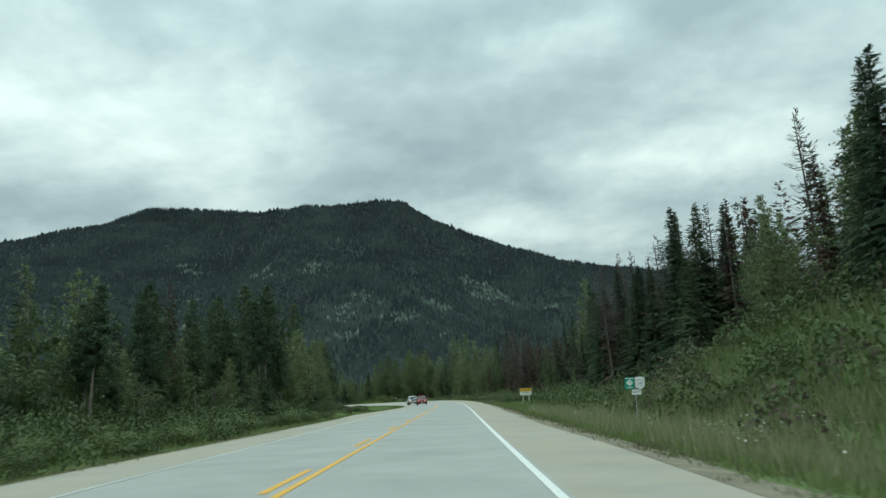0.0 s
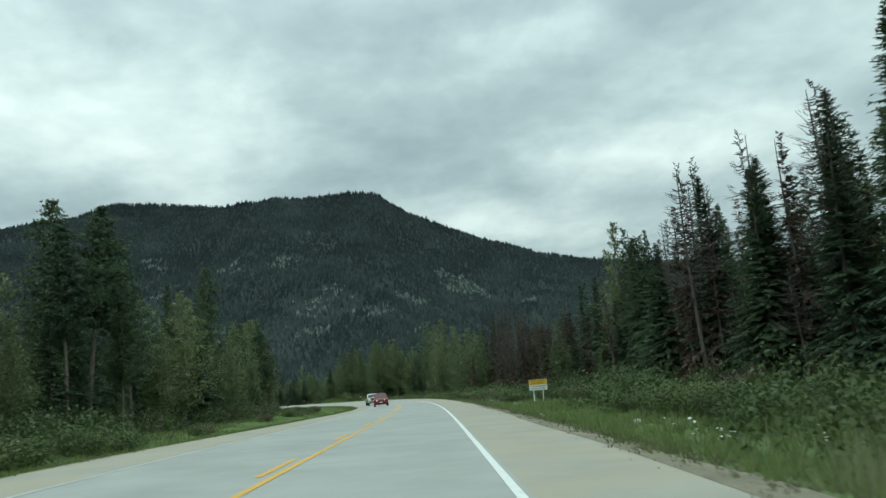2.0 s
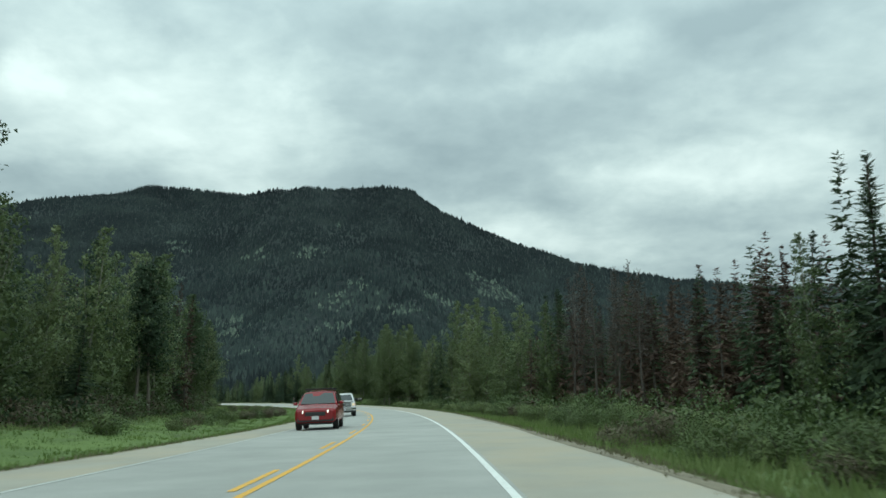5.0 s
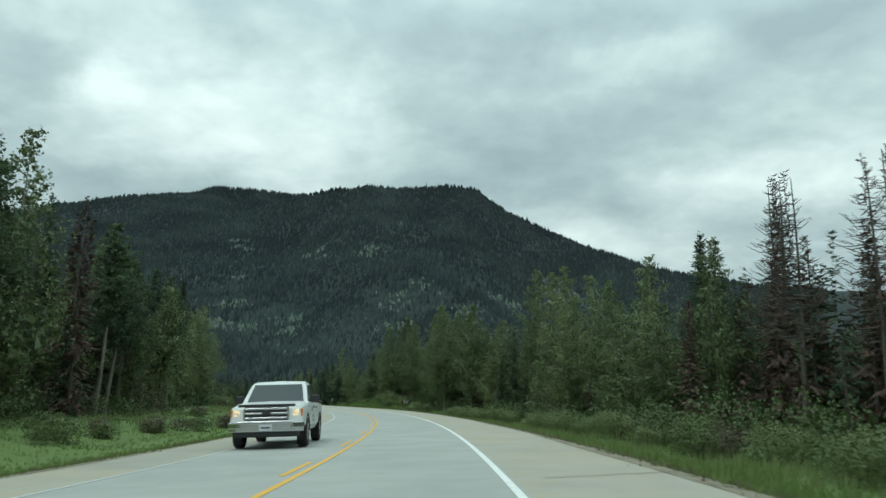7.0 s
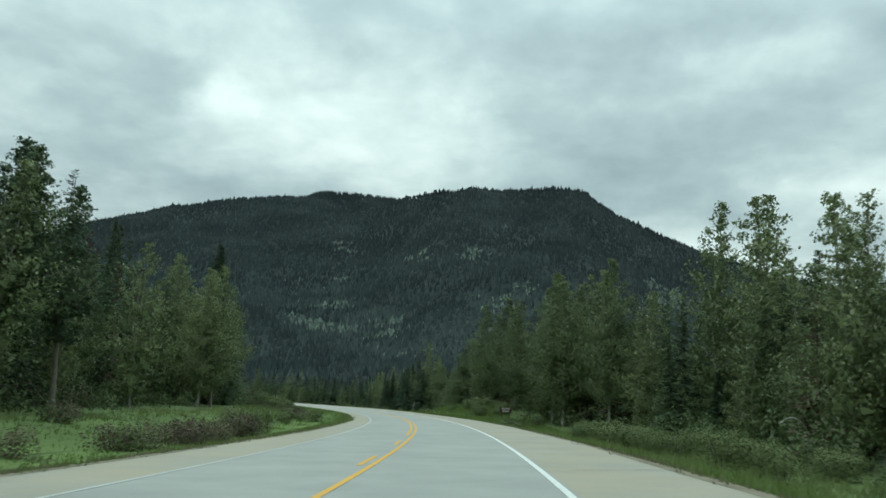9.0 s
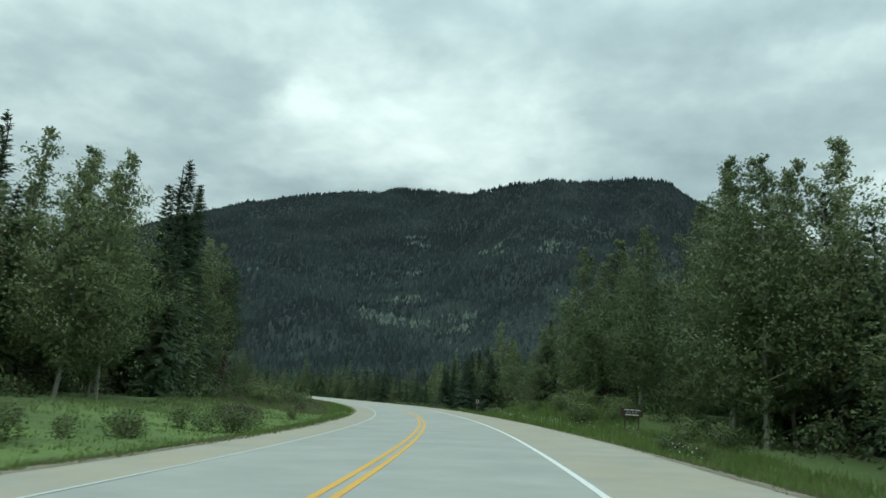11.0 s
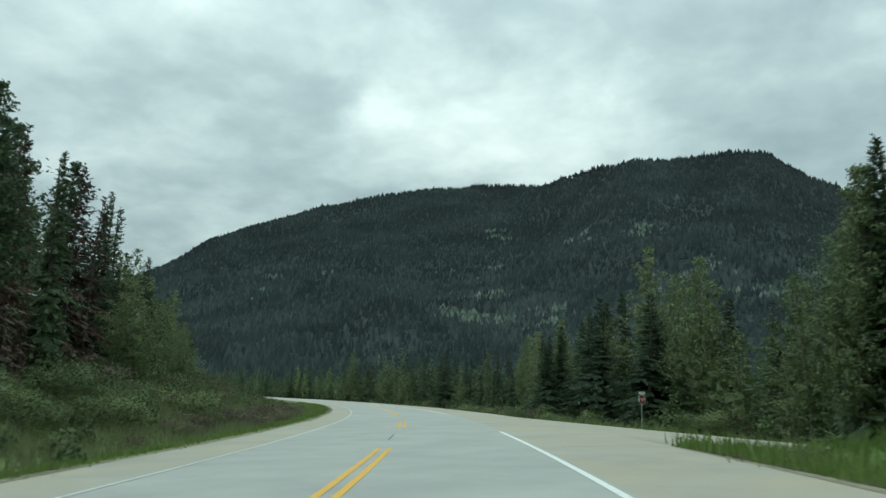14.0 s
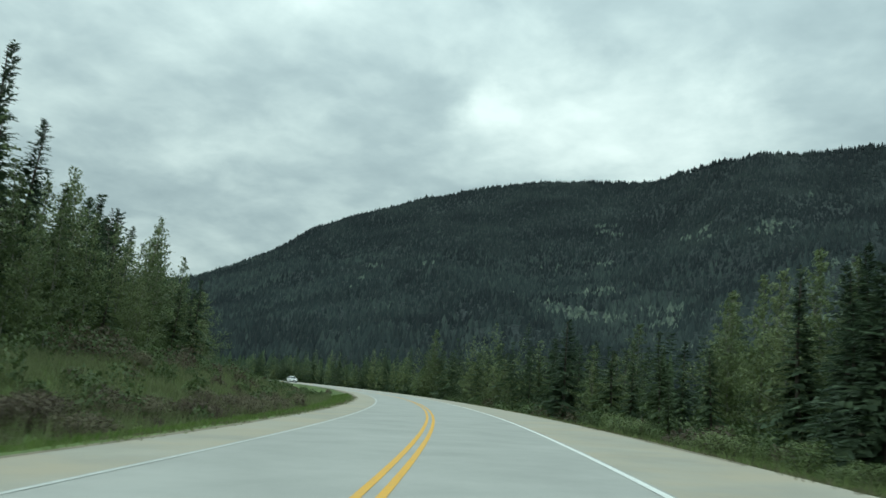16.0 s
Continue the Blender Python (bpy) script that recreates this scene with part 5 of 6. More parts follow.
ok = off_side_road(s, d) & (rng.random(len(s)) < smooth(-0.2, 1.8, d - right_edge(s)))
s, d = s[ok], d[ok]
blades("verge_grass", s, d, rng.uniform(0.12, 0.42, len(s)) * np.clip(0.35 + (d - right_edge(s)) * 0.3, 0.35, 1.3), 0.035, GRASS, "uneven green grass along the road's edge")
s, d = band(30000, 5, 430, -1, -0.05, 14.0, 1.2)
mown = (s > 42) & (s < 316) & (left_edge(s) - d < np.interp(s, (42, 60, 84, 140, 262, 290, 316), (2, 4.5, 7, 11.5, 11, 9, 6)))
blades("mown_grass", s[mown], d[mown], rng.uniform(0.06, 0.24, mown.sum()), 0.03, LAWN, "short mown grass on the lawn")
s, d = s[~mown], d[~mown]
blades("verge_grass", s, d, rng.uniform(0.10, 0.34, len(s)) * np.clip(0.4 + (left_edge(s) - d) * 0.2, 0.4, 1.2), 0.035, GRASS, "green grass sloping away from the road")
for side, edge in ((1, right_edge), (-1, left_edge)):
    s, d = band(20000, 2, 430, side, -0.22, 1.7 if side > 0 else 0.9, 1.0)
    ok = off_side_road(s, d) & (rng.random(len(s)) < smooth(-0.5, 0.5, (d - edge(s)) * side) * (0.5 + 0.5 * wavy(s, s, 1.7, 3.0 + side)))
    s, d = s[ok], d[ok]
    blades("dry_margin_grass", s, d, rng.uniform(0.03, 0.15, len(s)), 0.022, BROWN_GRASS, "short dry brownish weeds creeping over the gravel margin", 6, 0.10)
s, d = band(1900, 10, 52, 1, 1.8, 9)
blades("tall_seeding_grass", s, d, rng.uniform(0.5, 1.0, len(s)), 0.022, PALE_GRASS, "tall pale seeding grass on the verge", 5, 0.25)
s, d = band(7000, 4, 70, 1, 6.0, 19.0, 1.0)
blades("hillside_grass", s, d, rng.uniform(0.35, 0.8, len(s)), 0.04, GRASS, "long rough grass on the roadside bank", 3, 0.3)
s, d = band(2200, 4, 66, 1, 6.0, 19.0, 1.0)
blades("tall_seeding_grass", s, d, rng.uniform(0.5, 1.0, len(s)), 0.03, PALE_GRASS, "tall pale seeding grass on the bank", 4, 0.3)
s, d = band(7500, 258, 328, 1, 0.6, 9, 1.0)
ok = off_side_road(s, d)
s, d = s[ok], d[ok]
blades("long_green_grass", s, d, rng.uniform(0.2, 0.6, len(s)), 0.03, LAWN, "long bright green grass on the roadside mound", 4, 0.2)
s, d = band(5000, 130, 258, 1, 1.0, 5.2, 1.0)
blades("long_green_grass", s, d, rng.uniform(0.12, 0.36, len(s)), 0.03, LAWN, "bright green grass in front of the bushes", 4, 0.2)
s, d = band(700, 255, 400, 1, 2.0, 8)
ok = off_side_road(s, d)
s, d = s[ok], d[ok]
blades("tall_seeding_grass", s, d, rng.uniform(0.4, 0.8, len(s)), 0.02, PALE_GRASS, "tall pale seeding grass on the verge", 4, 0.3)
s, d = band(6000, 314, 450, -1, 0.5, 3.4, 1.0)
blades("mown_grass", s, d, rng.uniform(0.08, 0.26, len(s)), 0.03, LAWN, "short bright grass along the shoulder", 4, 0.15)
s, d = band(13000, 312, 450, -1, 3.0, 15, 1.0)
blades("tall_seeding_grass", s, d, rng.uniform(0.35, 0.85, len(s)), 0.022, PALE_GRASS, "tall dry grass among the bushes", 4, 0.3)


def daisies(n, s0, s1, side, near, far, clumps, lo=0.3, hi=0.6):
    g = np.random.default_rng(n)
    cs, cd = g.uniform(s0, s1, clumps), g.uniform(near, far, clumps)
    k = g.integers(0, clumps, n)
    s = cs[k] + g.normal(0, 0.5, n)
    d = side * (cd[k] + g.normal(0, 0.25, n)) + (right_edge(s) if side > 0 else left_edge(s))
    x, y = place(s, d)
    z = verge(s, d) + g.uniform(lo, hi, n)
    ang = np.linspace(0, 2 * np.pi, 6, endpoint=False)
    tilt = g.normal(0, 0.35, (n, 2))
    r = g.uniform(0.014, 0.026, n)
    v = np.stack([np.stack([x + r * math.cos(a), y + r * math.sin(a), z + r * (math.cos(a) * tilt[:, 0] + math.sin(a) * tilt[:, 1] - 0.25)], -1) for a in ang], 1).reshape(-1, 3)
    f = np.arange(n * 6).reshape(n, 6)
    tagged(new("oxeye_daisies", mesh_from("oxeye_daisies", v, f, [PETAL])), "small white daisies scattered in the verge grass", "flowers", kind="stuff")


daisies(380, 18, 62, 1, 1.2, 6.0, 26)
daisies(200, 13, 27, 1, 2.0, 5.5, 12, 0.45, 0.8)
daisies(160, 100, 120, 1, 1.5, 6.0, 14)
daisies(420, 258, 312, 1, 0.8, 3.5, 26, 0.5, 0.75)

# ------------------------------------------------------------------ signs


def slab(w, h, t, corner=0.0, seg=4):
    """An upright plate in x and z, t thick in y, with rounded corners; its face looks to -y."""
    bm = bmesh.new()
    pts = []
    if corner:
        for cx, cz, a0 in ((w / 2 - corner, h / 2 - corner, 0), (-w / 2 + corner, h / 2 - corner, 90), (-w / 2 + corner, -h / 2 + corner, 180), (w / 2 - corner, -h / 2 + corner, 270)):
            for i in range(seg + 1):
                a = radians(a0 + 90 * i / seg)
                pts.append((cx + corner * math.cos(a), cz + corner * math.sin(a)))
    else:
        pts = [(w / 2, h / 2), (-w / 2, h / 2), (-w / 2, -h / 2), (w / 2, -h / 2)]
    return prism(pts, t, bm)


def prism(pts, t, bm=None):
    bm = bm or bmesh.new()
    front = [bm.verts.new((x, -t / 2, z)) for x, z in pts]
    back = [bm.verts.new((x, t / 2, z)) for x, z in pts]
    n = len(pts)
    bm.faces.new(front)
    bm.faces.new(back[::-1])
    for i in range(n):
        bm.faces.new((front[i], back[i], back[(i + 1) % n], front[(i + 1) % n]))
    bmesh.ops.recalc_face_normals(bm, faces=bm.faces)
    return bm


def box(w, d, h, bevel=0.0, seg=2):
    bm = bmesh.new()
    bmesh.ops.create_cube(bm, size=1.0, matrix=Matrix.Diagonal((w, d, h, 1)))
    if bevel:
        bmesh.ops.bevel(bm, geom=bm.edges[:], offset=bevel, segments=seg, affect="EDGES", profile=0.5)
    return bm


def lettering(text, size, mat, parent, x, y, z, wide=1.0, name="lettering"):
    cu = bpy.data.curves.new(name, "FONT")
    cu.body, cu.size, cu.align_x, cu.align_y, cu.extrude = text, size, "CENTER", "CENTER", 0.0012
    ob = new(name, cu)
    me = bpy.data.meshes.new_from_object(ob.evaluated_get(bpy.context.evaluated_depsgraph_get()))
    bpy.data.objects.remove(ob)
    me.materials.clear()
    me.materials.append(mat)
    q = part(name, me, mat, parent)
    q.matrix_basis = pose(x, y, z, 90) @ Matrix.Diagonal((wide, 1, 1, 1))
    return q


SIGN_YELLOW = plain("sign_yellow", (0.70, 0.42, 0.03), 0.45)
SIGN_WHITE = plain("sign_white", (0.72, 0.75, 0.73), 0.45)
SIGN_BLACK = plain("sign_black", (0.015, 0.015, 0.016), 0.5)
SIGN_GREEN = plain("sign_green", (0.012, 0.26, 0.17), 0.4)
SIGN_RED = plain("sign_red", (0.17, 0.022, 0.028), 0.45)
SIGN_BROWN = mottled("sign_brown_wood", (0.05, 0.030, 0.026), (0.08, 0.05, 0.042), 3, 20, 0.8)
POST_WHITE = mottled("white_painted_post", (0.55, 0.58, 0.55), (0.70, 0.72, 0.69), 2, 16, 0.7)
POST_STEEL = mottled("galvanised_post", (0.28, 0.29, 0.29), (0.40, 0.41, 0.41), 4, 25, 0.5, 0.6)


def limit_sign():
    root = tagged(new("speed_warning_sign"), "yellow and white speed warning sign on two white posts", "road sign")
    w, h = 1.76, 1.02
    for x in (-0.46, 0.44):
        sit(part("post", box(0.10, 0.10, 2.7, 0.012), POST_WHITE, root), pose(x, 0.075, 1.15))
    sit(part("panel", slab(w, h, 0.02, 0.05), SIGN_WHITE, root, "white sign panel"), pose(0, 0, 2.0))
    sit(part("yellow_field", slab(w - 0.05, h / 2 - 0.02, 0.006, 0.03), SIGN_YELLOW, root, "yellow upper field"), pose(0, -0.013, 2.0 + h / 4))
    for text, z, size in (("KNOW THE LIMIT", 2.375, 0.185), ("STAY WITHIN IT", 2.145, 0.185), ("VEHICLE IMPOUNDMENT", 1.855, 0.165), ("FOR EXCESSIVE SPEED", 1.63, 0.165)):
        lettering(text, size, SIGN_BLACK, root, 0, -0.019 if z > 2 else -0.013, z, 0.92 if z > 2 else 0.83)
    return root


sit(limit_sign(), pose(11.08, 119.4, -1.0, 1.5, 0, 2))


def shield(w, h):
    """A route shield's outline: notched top, straight flanks, pointed round foot."""
    pts = [(0.10, 0.5), (0.12, 0.46), (0.40, 0.46), (0.5, 0.40), (0.46, 0.15), (0.48, -0.12), (0.40, -0.32), (0.22, -0.45), (0, -0.5)]
    pts = pts + [(-x, z) for x, z in pts[-2::-1]]
    return [(x * w, z * h) for x, z in pts]


def route_sign():
    root = tagged(new("route_marker_sign"), "green and white route marker signs on one steel post", "road sign")
    sit(part("post", box(0.06, 0.06, 3.3, 0.008), POST_STEEL, root), pose(0.06, 0.04, 0.65))
    g = part("green_panel", slab(0.56, 0.70, 0.012, 0.03), SIGN_GREEN, root, "green route panel")
    sit(g, pose(-0.29, 0, 1.96))
    leaf = [(0, 0.5), (0.13, 0.27), (0.28, 0.33), (0.24, 0.12), (0.48, 0.14), (0.36, -0.10), (0.44, -0.16), (0.10, -0.36), (0.06, -0.5)]
    leaf = leaf + [(-x, z) for x, z in leaf[:0:-1]]
    sit(part("leaf_emblem", prism([(x * 0.42, z * 0.40) for x, z in leaf], 0.004), SIGN_WHITE, g, "white leaf emblem"), pose(0, -0.009, 0.03))
    sit(part("white_stripe", slab(0.50, 0.03, 0.004), SIGN_WHITE, g), pose(0, -0.009, 0.28))
    sit(part("name_stripe", slab(0.34, 0.035, 0.004), SIGN_WHITE, g), pose(0, -0.009, -0.26))
    lettering("16", 0.20, SIGN_GREEN, g, 0, -0.0135, 0.03)
    w = part("white_shield", prism(shield(0.58, 0.74), 0.012), SIGN_WHITE, root, "white route shield")
    sit(w, pose(0.32, 0, 1.98))
    sit(part("rim", prism(shield(0.40, 0.42), 0.004), SIGN_BLACK, w), pose(0, -0.009, -0.02))
    sit(part("field", prism(shield(0.36, 0.38), 0.004), SIGN_WHITE, w), pose(0, -0.0125, -0.02))
    lettering("16", 0.24, SIGN_BLACK, w, 0, -0.017, -0.02)
    t = part("direction_tab", slab(0.54, 0.29, 0.012, 0.02), SIGN_WHITE, root, "white tab below the shield")
    sit(t, pose(0.10, 0, 1.43))
    lettering("WEST", 0.22, SIGN_BLACK, t, 0, -0.009, 0, 0.85)
    return root


sit(route_sign(), pose(7.2, 31.3, -0.19, 0, 3, -4) @ Matrix.Scale(0.66, 4))


def stop_sign():
    root = tagged(new("stop_sign"), "red octagonal stop sign with a white tab on top", "road sign")
    sit(part("post", box(0.06, 0.06, 4.0, 0.008), POST_STEEL, root), pose(0, 0.035, 0.33))
    octa = [(math.cos(radians(22.5 + 45 * i)), math.sin(radians(22.5 + 45 * i))) for i in range(8)]
    o = part("plate", prism([(x * 0.40, z * 0.40) for x, z in octa], 0.012), SIGN_WHITE, root, "white-edged octagonal plate")
    sit(o, pose(0, 0, 1.78))
    sit(part("red_field", prism([(x * 0.37, z * 0.37) for x, z in octa], 0.004), SIGN_RED, o, "dark red field"), pose(0, -0.009, 0))
    lettering("STOP", 0.29, SIGN_WHITE, o, 0, -0.0135, 0, 0.86)
    t = part("tab", slab(0.62, 0.20, 0.012, 0.02), SIGN_WHITE, root, "white tab")
    sit(t, pose(0, 0, 2.31))
    sit(part("marking", slab(0.46, 0.05, 0.003), SIGN_BLACK, t), pose(0, -0.008, 0))
    return root


x, y = place(345.8, 13.2)
sit(stop_sign(), pose(float(x), float(y), float(verge(345.8, 13.2)) + 0.76, 0, 0, 52) @ Matrix.Scale(0.68, 4))


def camping_sign():
    root = tagged(new("camping_notice_sign"), "small dark brown wooden notice sign with white lettering", "road sign")
    for x in (-0.52, 0.58):
        sit(part("post", box(0.09, 0.09, 2.2, 0.01), SIGN_BROWN, root), pose(x, 0.07, 0.25))
    p = part("board", slab(1.75, 0.62, 0.04, 0.01), SIGN_BROWN, root, "dark brown board")
    sit(p, pose(0, 0, 1.1))
    for z, widths in ((0.19, (0.42, 0.34, 0.42)), (-0.19, (0.48, 0.52))):
        x = -(sum(widths) + 0.07 * (len(widths) - 1)) / 2
        for wd in widths:
            sit(part("word_bar", slab(wd, 0.085, 0.004), SIGN_WHITE, p), pose(x + wd / 2, -0.023, z))
            x += wd + 0.07
    lettering("IN DESIGNATED", 0.15, SIGN_WHITE, p, 0, -0.023, 0.0, 0.9)
    return root


x, y = place(287.5, 14.2)
sit(camping_sign(), pose(float(x), float(y), 0.45, 0, 0, 24) @ Matrix.Scale(0.85, 4))

# ------------------------------------------------------------------ vehicles
CAR_WHITE = plain("white_car_paint", (0.74, 0.76, 0.75), 0.25)
CAR_RED = plain("dark_red_car_paint", (0.22, 0.018, 0.022), 0.22)
CAR_DARK = plain("black_plastic", (0.022, 0.023, 0.024), 0.55)
TYRE = mottled("tyre_rubber", (0.012, 0.012, 0.012), (0.028, 0.028, 0.028), 6, 40, 0.85)
CHROME = plain("chrome", (0.62, 0.63, 0.64), 0.18, 1.0)
ALLOY = plain("alloy_rim", (0.42, 0.43, 0.43), 0.35, 0.8)
GLASS = plain("tinted_car_glass", (0.045, 0.055, 0.058), 0.06)
LAMP = plain("lit_headlamp", (1.0, 0.78, 0.46), 0.2, 0.0, 0.55)
LAMP_WHITE = plain("lit_white_headlamp", (1.0, 0.95, 0.82), 0.2, 0.0, 1.5)
AMBER = plain("amber_lens", (0.62, 0.16, 0.02), 0.3)
PLATE_GREY = plain("number_plate_white", (0.6, 0.62, 0.64), 0.5)
LETTER_GREY = plain("grey_door_lettering", (0.10, 0.11, 0.12), 0.5)


def loft(sections, close=True):
    """A skin over cross-sections that stand along y: each is (y, points of the right half from foot to crown), mirrored."""
    bm = bmesh.new()
    rings = []
    for y, pts in sections:
        right = [bm.verts.new((x, y, z)) for x, z in pts]
        left = [bm.verts.new((-x, y, z)) for x, z in pts[::-1]]
        rings.append(right + left)
    n = len(rings[0])
    for a, b in zip(rings, rings[1:]):
        for i in range(n):
            k = (i + 1) % n
            bm.faces.new((a[i], a[k], b[k], b[i]))
    if close:
        bm.faces.new(rings[0][::-1])
        bm.faces.new(rings[-1])
    bmesh.ops.recalc_face_normals(bm, faces=bm.faces)
    for f in bm.faces:
        f.smooth = False
    return bm


def softened(bm, off=0.03):
    bmesh.ops.bevel(bm, geom=[e for e in bm.edges if e.calc_face_angle(0) > 0.5], offset=off, segments=2, affect="EDGES", profile=0.6)
    return bm


def pane(corners, thick=0.012):
    """A slightly thick pane through four corners."""
    bm = bmesh.new()
    c = [Vector(p) for p in corners]
    nrm = (c[1] - c[0]).cross(c[2] - c[0]).normalized() * thick
    a, b = [bm.verts.new(p) for p in c], [bm.verts.new(p + nrm) for p in c]
    bm.faces.new(a[::-1])
    bm.faces.new(b)
    for i in range(len(c)):
        k = (i + 1) % len(c)
        bm.faces.new((a[i], a[k], b[k], b[i]))
    bmesh.ops.recalc_face_normals(bm, faces=bm.faces)
    return bm


def wheel_parts(root, x, y, r, w):
    side = 1 if x > 0 else -1
    bm = bmesh.new()
    prof = [(r * 0.66, -w / 2), (r * 0.93, -w / 2), (r, -w * 0.36), (r, w * 0.36), (r * 0.93, w / 2), (r * 0.66, w / 2)]
    n = 28
    rows = [[bm.verts.new((h, q * math.cos(2 * math.pi * i / n), q * math.sin(2 * math.pi * i / n))) for q, h in prof] for i in range(n)]
    for i in range(n):
        for j in range(len(prof)):
            k, l = (i + 1) % n, (j + 1) % len(prof)
            bm.faces.new((rows[i][j], rows[k][j], rows[k][l], rows[i][l]))
    bmesh.ops.recalc_face_normals(bm, faces=bm.faces)
    t = part("wheel", bm, TYRE, root, "black tyre with alloy rim")
    sit(t, pose(x, y, r))
    bm = bmesh.new()
    bmesh.ops.create_cone(bm, cap_ends=True, segments=24, radius1=r * 0.67, radius2=r * 0.62, depth=w * 0.5, matrix=pose(0, 0, 0, 0, 90 * side, 0))
    for i in range(6):
        a = 2 * math.pi * i / 6
        bmesh.ops.create_cube(bm, size=1, matrix=pose(side * w * 0.27, r * 0.34 * math.cos(a), r * 0.34 * math.sin(a)) @ pose(0, 0, 0, math.degrees(a)) @ Matrix.Diagonal((0.03, r * 0.52, r * 0.13, 1)))
    sit(part("rim", bm, ALLOY, t, "grey alloy rim"), pose(side * w * 0.18, 0, 0))


def pickup():
    root = tagged(new("pickup_truck"), "white crew cab pickup truck with lit headlamps on the road", "pickup truck")
    W = 0.98

    def low(y, foot, belt, w, crown):
        return (y, [(w * 0.9, foot), (w, foot + 0.14), (w, belt - 0.16), (w * 0.965, belt - 0.03), (w * 0.86, belt + crown), (0.001, belt + crown + 0.02)])

    part("body", softened(loft([low(2.86, 0.62, 1.02, W * 0.90, 0.01), low(2.80, 0.50, 1.10, W * 0.97, 0.02), low(2.2, 0.46, 1.13, W, 0.05), low(1.2, 0.44, 1.17, W, 0.06), low(1.05, 0.42, 1.17, W, 0.02),
                                       low(-0.95, 0.42, 1.17, W, 0.02), low(-1.05, 0.44, 1.20, W, 0.02), low(-2.85, 0.52, 1.20, W * 0.985, 0.02)]), 0.02), CAR_WHITE, root, "white painted body with bonnet, doors and bed")
    cab = [(1.22, 0.88, 1.16, 0.01), (0.50, 0.80, 1.77, 0.012), (0.1, 0.79, 1.82, 0.02), (-0.7, 0.79, 1.80, 0.02), (-1.02, 0.84, 1.20, 0.01)]
    cab_bm = loft([(y, [(0.94, 1.15), (0.935, 1.19), (w, max(z - 0.06, 1.2)), (w * 0.90, z), (0.001, z + c)]) for y, w, z, c in cab])
    part("cab", softened(cab_bm, 0.02), CAR_WHITE, root, "white cab roof and pillars")
    part("windscreen", pane([(-0.80, 1.195, 1.225), (0.80, 1.195, 1.225), (0.68, 0.60, 1.728), (-0.68, 0.60, 1.728)], 0.035), GLASS, root, "dark windscreen")
    part("rear_window", pane([(0.72, -1.035, 1.28), (-0.72, -1.035, 1.28), (-0.66, -0.80, 1.68), (0.66, -0.80, 1.68)], 0.02), GLASS, root)
    for sx in (1, -1):
        for corners in ([(0.945, 0.94, 1.24), (0.945, 0.10, 1.24), (0.83, 0.10, 1.71), (0.83, 0.48, 1.70)], [(0.945, 0.02, 1.24), (0.945, -0.78, 1.24), (0.85, -0.66, 1.67), (0.83, 0.02, 1.71)]):
            c = [(x * sx, y, z) for x, y, z in corners]
            part("side_window", pane(c if sx < 0 else c[::-1], 0.012), GLASS, root, "dark side window")
        m = part("mirror", box(0.24, 0.12, 0.22, 0.03), CAR_DARK, root, "black door mirror")
        sit(m, pose(sx * 1.09, 0.82, 1.30))
        sit(part("mirror_arm", box(0.16, 0.05, 0.05, 0.01), CAR_DARK, m), pose(-sx * 0.15, 0, -0.05))
        for y in (0.28, -0.62):
            sit(part("door_handle", box(0.03, 0.16, 0.04, 0.008), CAR_DARK, root), pose(sx * 0.985, y, 1.05))
        for y in (1.02, 0.06, -0.92):
            sit(part("door_seam", box(0.006, 0.012, 0.62), CAR_DARK, root), pose(sx * 0.978, y, 0.82))
        h = part("headlamp", softened(loft([(0.0, [(0.10, -0.10), (0.105, 0.0), (0.10, 0.10), (0.001, 0.10)]), (0.06, [(0.08, -0.08), (0.085, 0.0), (0.08, 0.08), (0.001, 0.08)])]), 0.01), LAMP, root, "lit warm headlamp")
        sit(h, pose(sx * 0.77, 2.80, 0.93))
        sit(part("turn_lens", box(0.07, 0.16, 0.20, 0.02), AMBER, h, "amber turn lens"), pose(sx * 0.14, -0.04, 0))
        for y in (1.86, -1.82):
            wheel_parts(root, sx * 0.86, y, 0.40, 0.27)
            bm = bmesh.new()
            n = 14
            ring = [[bm.verts.new((sx * x, y + r * math.cos(math.pi * i / n), 0.42 + r * math.sin(math.pi * i / n))) for i in range(n + 1)] for x, r in ((0.985, 0.49), (1.0, 0.50), (1.0, 0.45), (0.70, 0.45))]
            for p, q in zip(ring, ring[1:]):
                for i in range(n):
                    bm.faces.new((p[i], p[i + 1], q[i + 1], q[i]))
            part("wheel_arch", bm, CAR_DARK, root, "dark wheel arch")
        for z, y0, ln, hh in ((0.98, 0.55, 0.22, 0.10), (0.80, 0.25, 0.55, 0.09), (0.68, 0.20, 0.60, 0.09)):
            sit(part("door_lettering", box(0.004, ln, hh), LETTER_GREY, root, "grey door lettering bar"), pose(sx * 0.983, y0, z))
    g = part("grille", box(1.18, 0.05, 0.36, 0.02), CAR_DARK, root, "black grille with chrome bars")
    sit(g, pose(0, 2.86, 0.92))
    for z in (-0.12, 0.0, 0.12):
        sit(part("grille_bar", box(1.10, 0.04, 0.055, 0.012), CHROME, g, "chrome grille bar"), pose(0, 0.03, z))
    for x in (-0.57, 0.57):
        sit(part("grille_side", box(0.05, 0.04, 0.34, 0.012), CHROME, g), pose(x, 0.03, 0))
    sit(part("emblem", box(0.24, 0.03, 0.09, 0.012), CAR_DARK, g), pose(0, 0.055, 0))
    sit(part("bonnet_guard", box(1.5, 0.09, 0.06, 0.02), CAR_DARK, root, "dark bonnet bug guard"), pose(0, 2.80, 1.135))
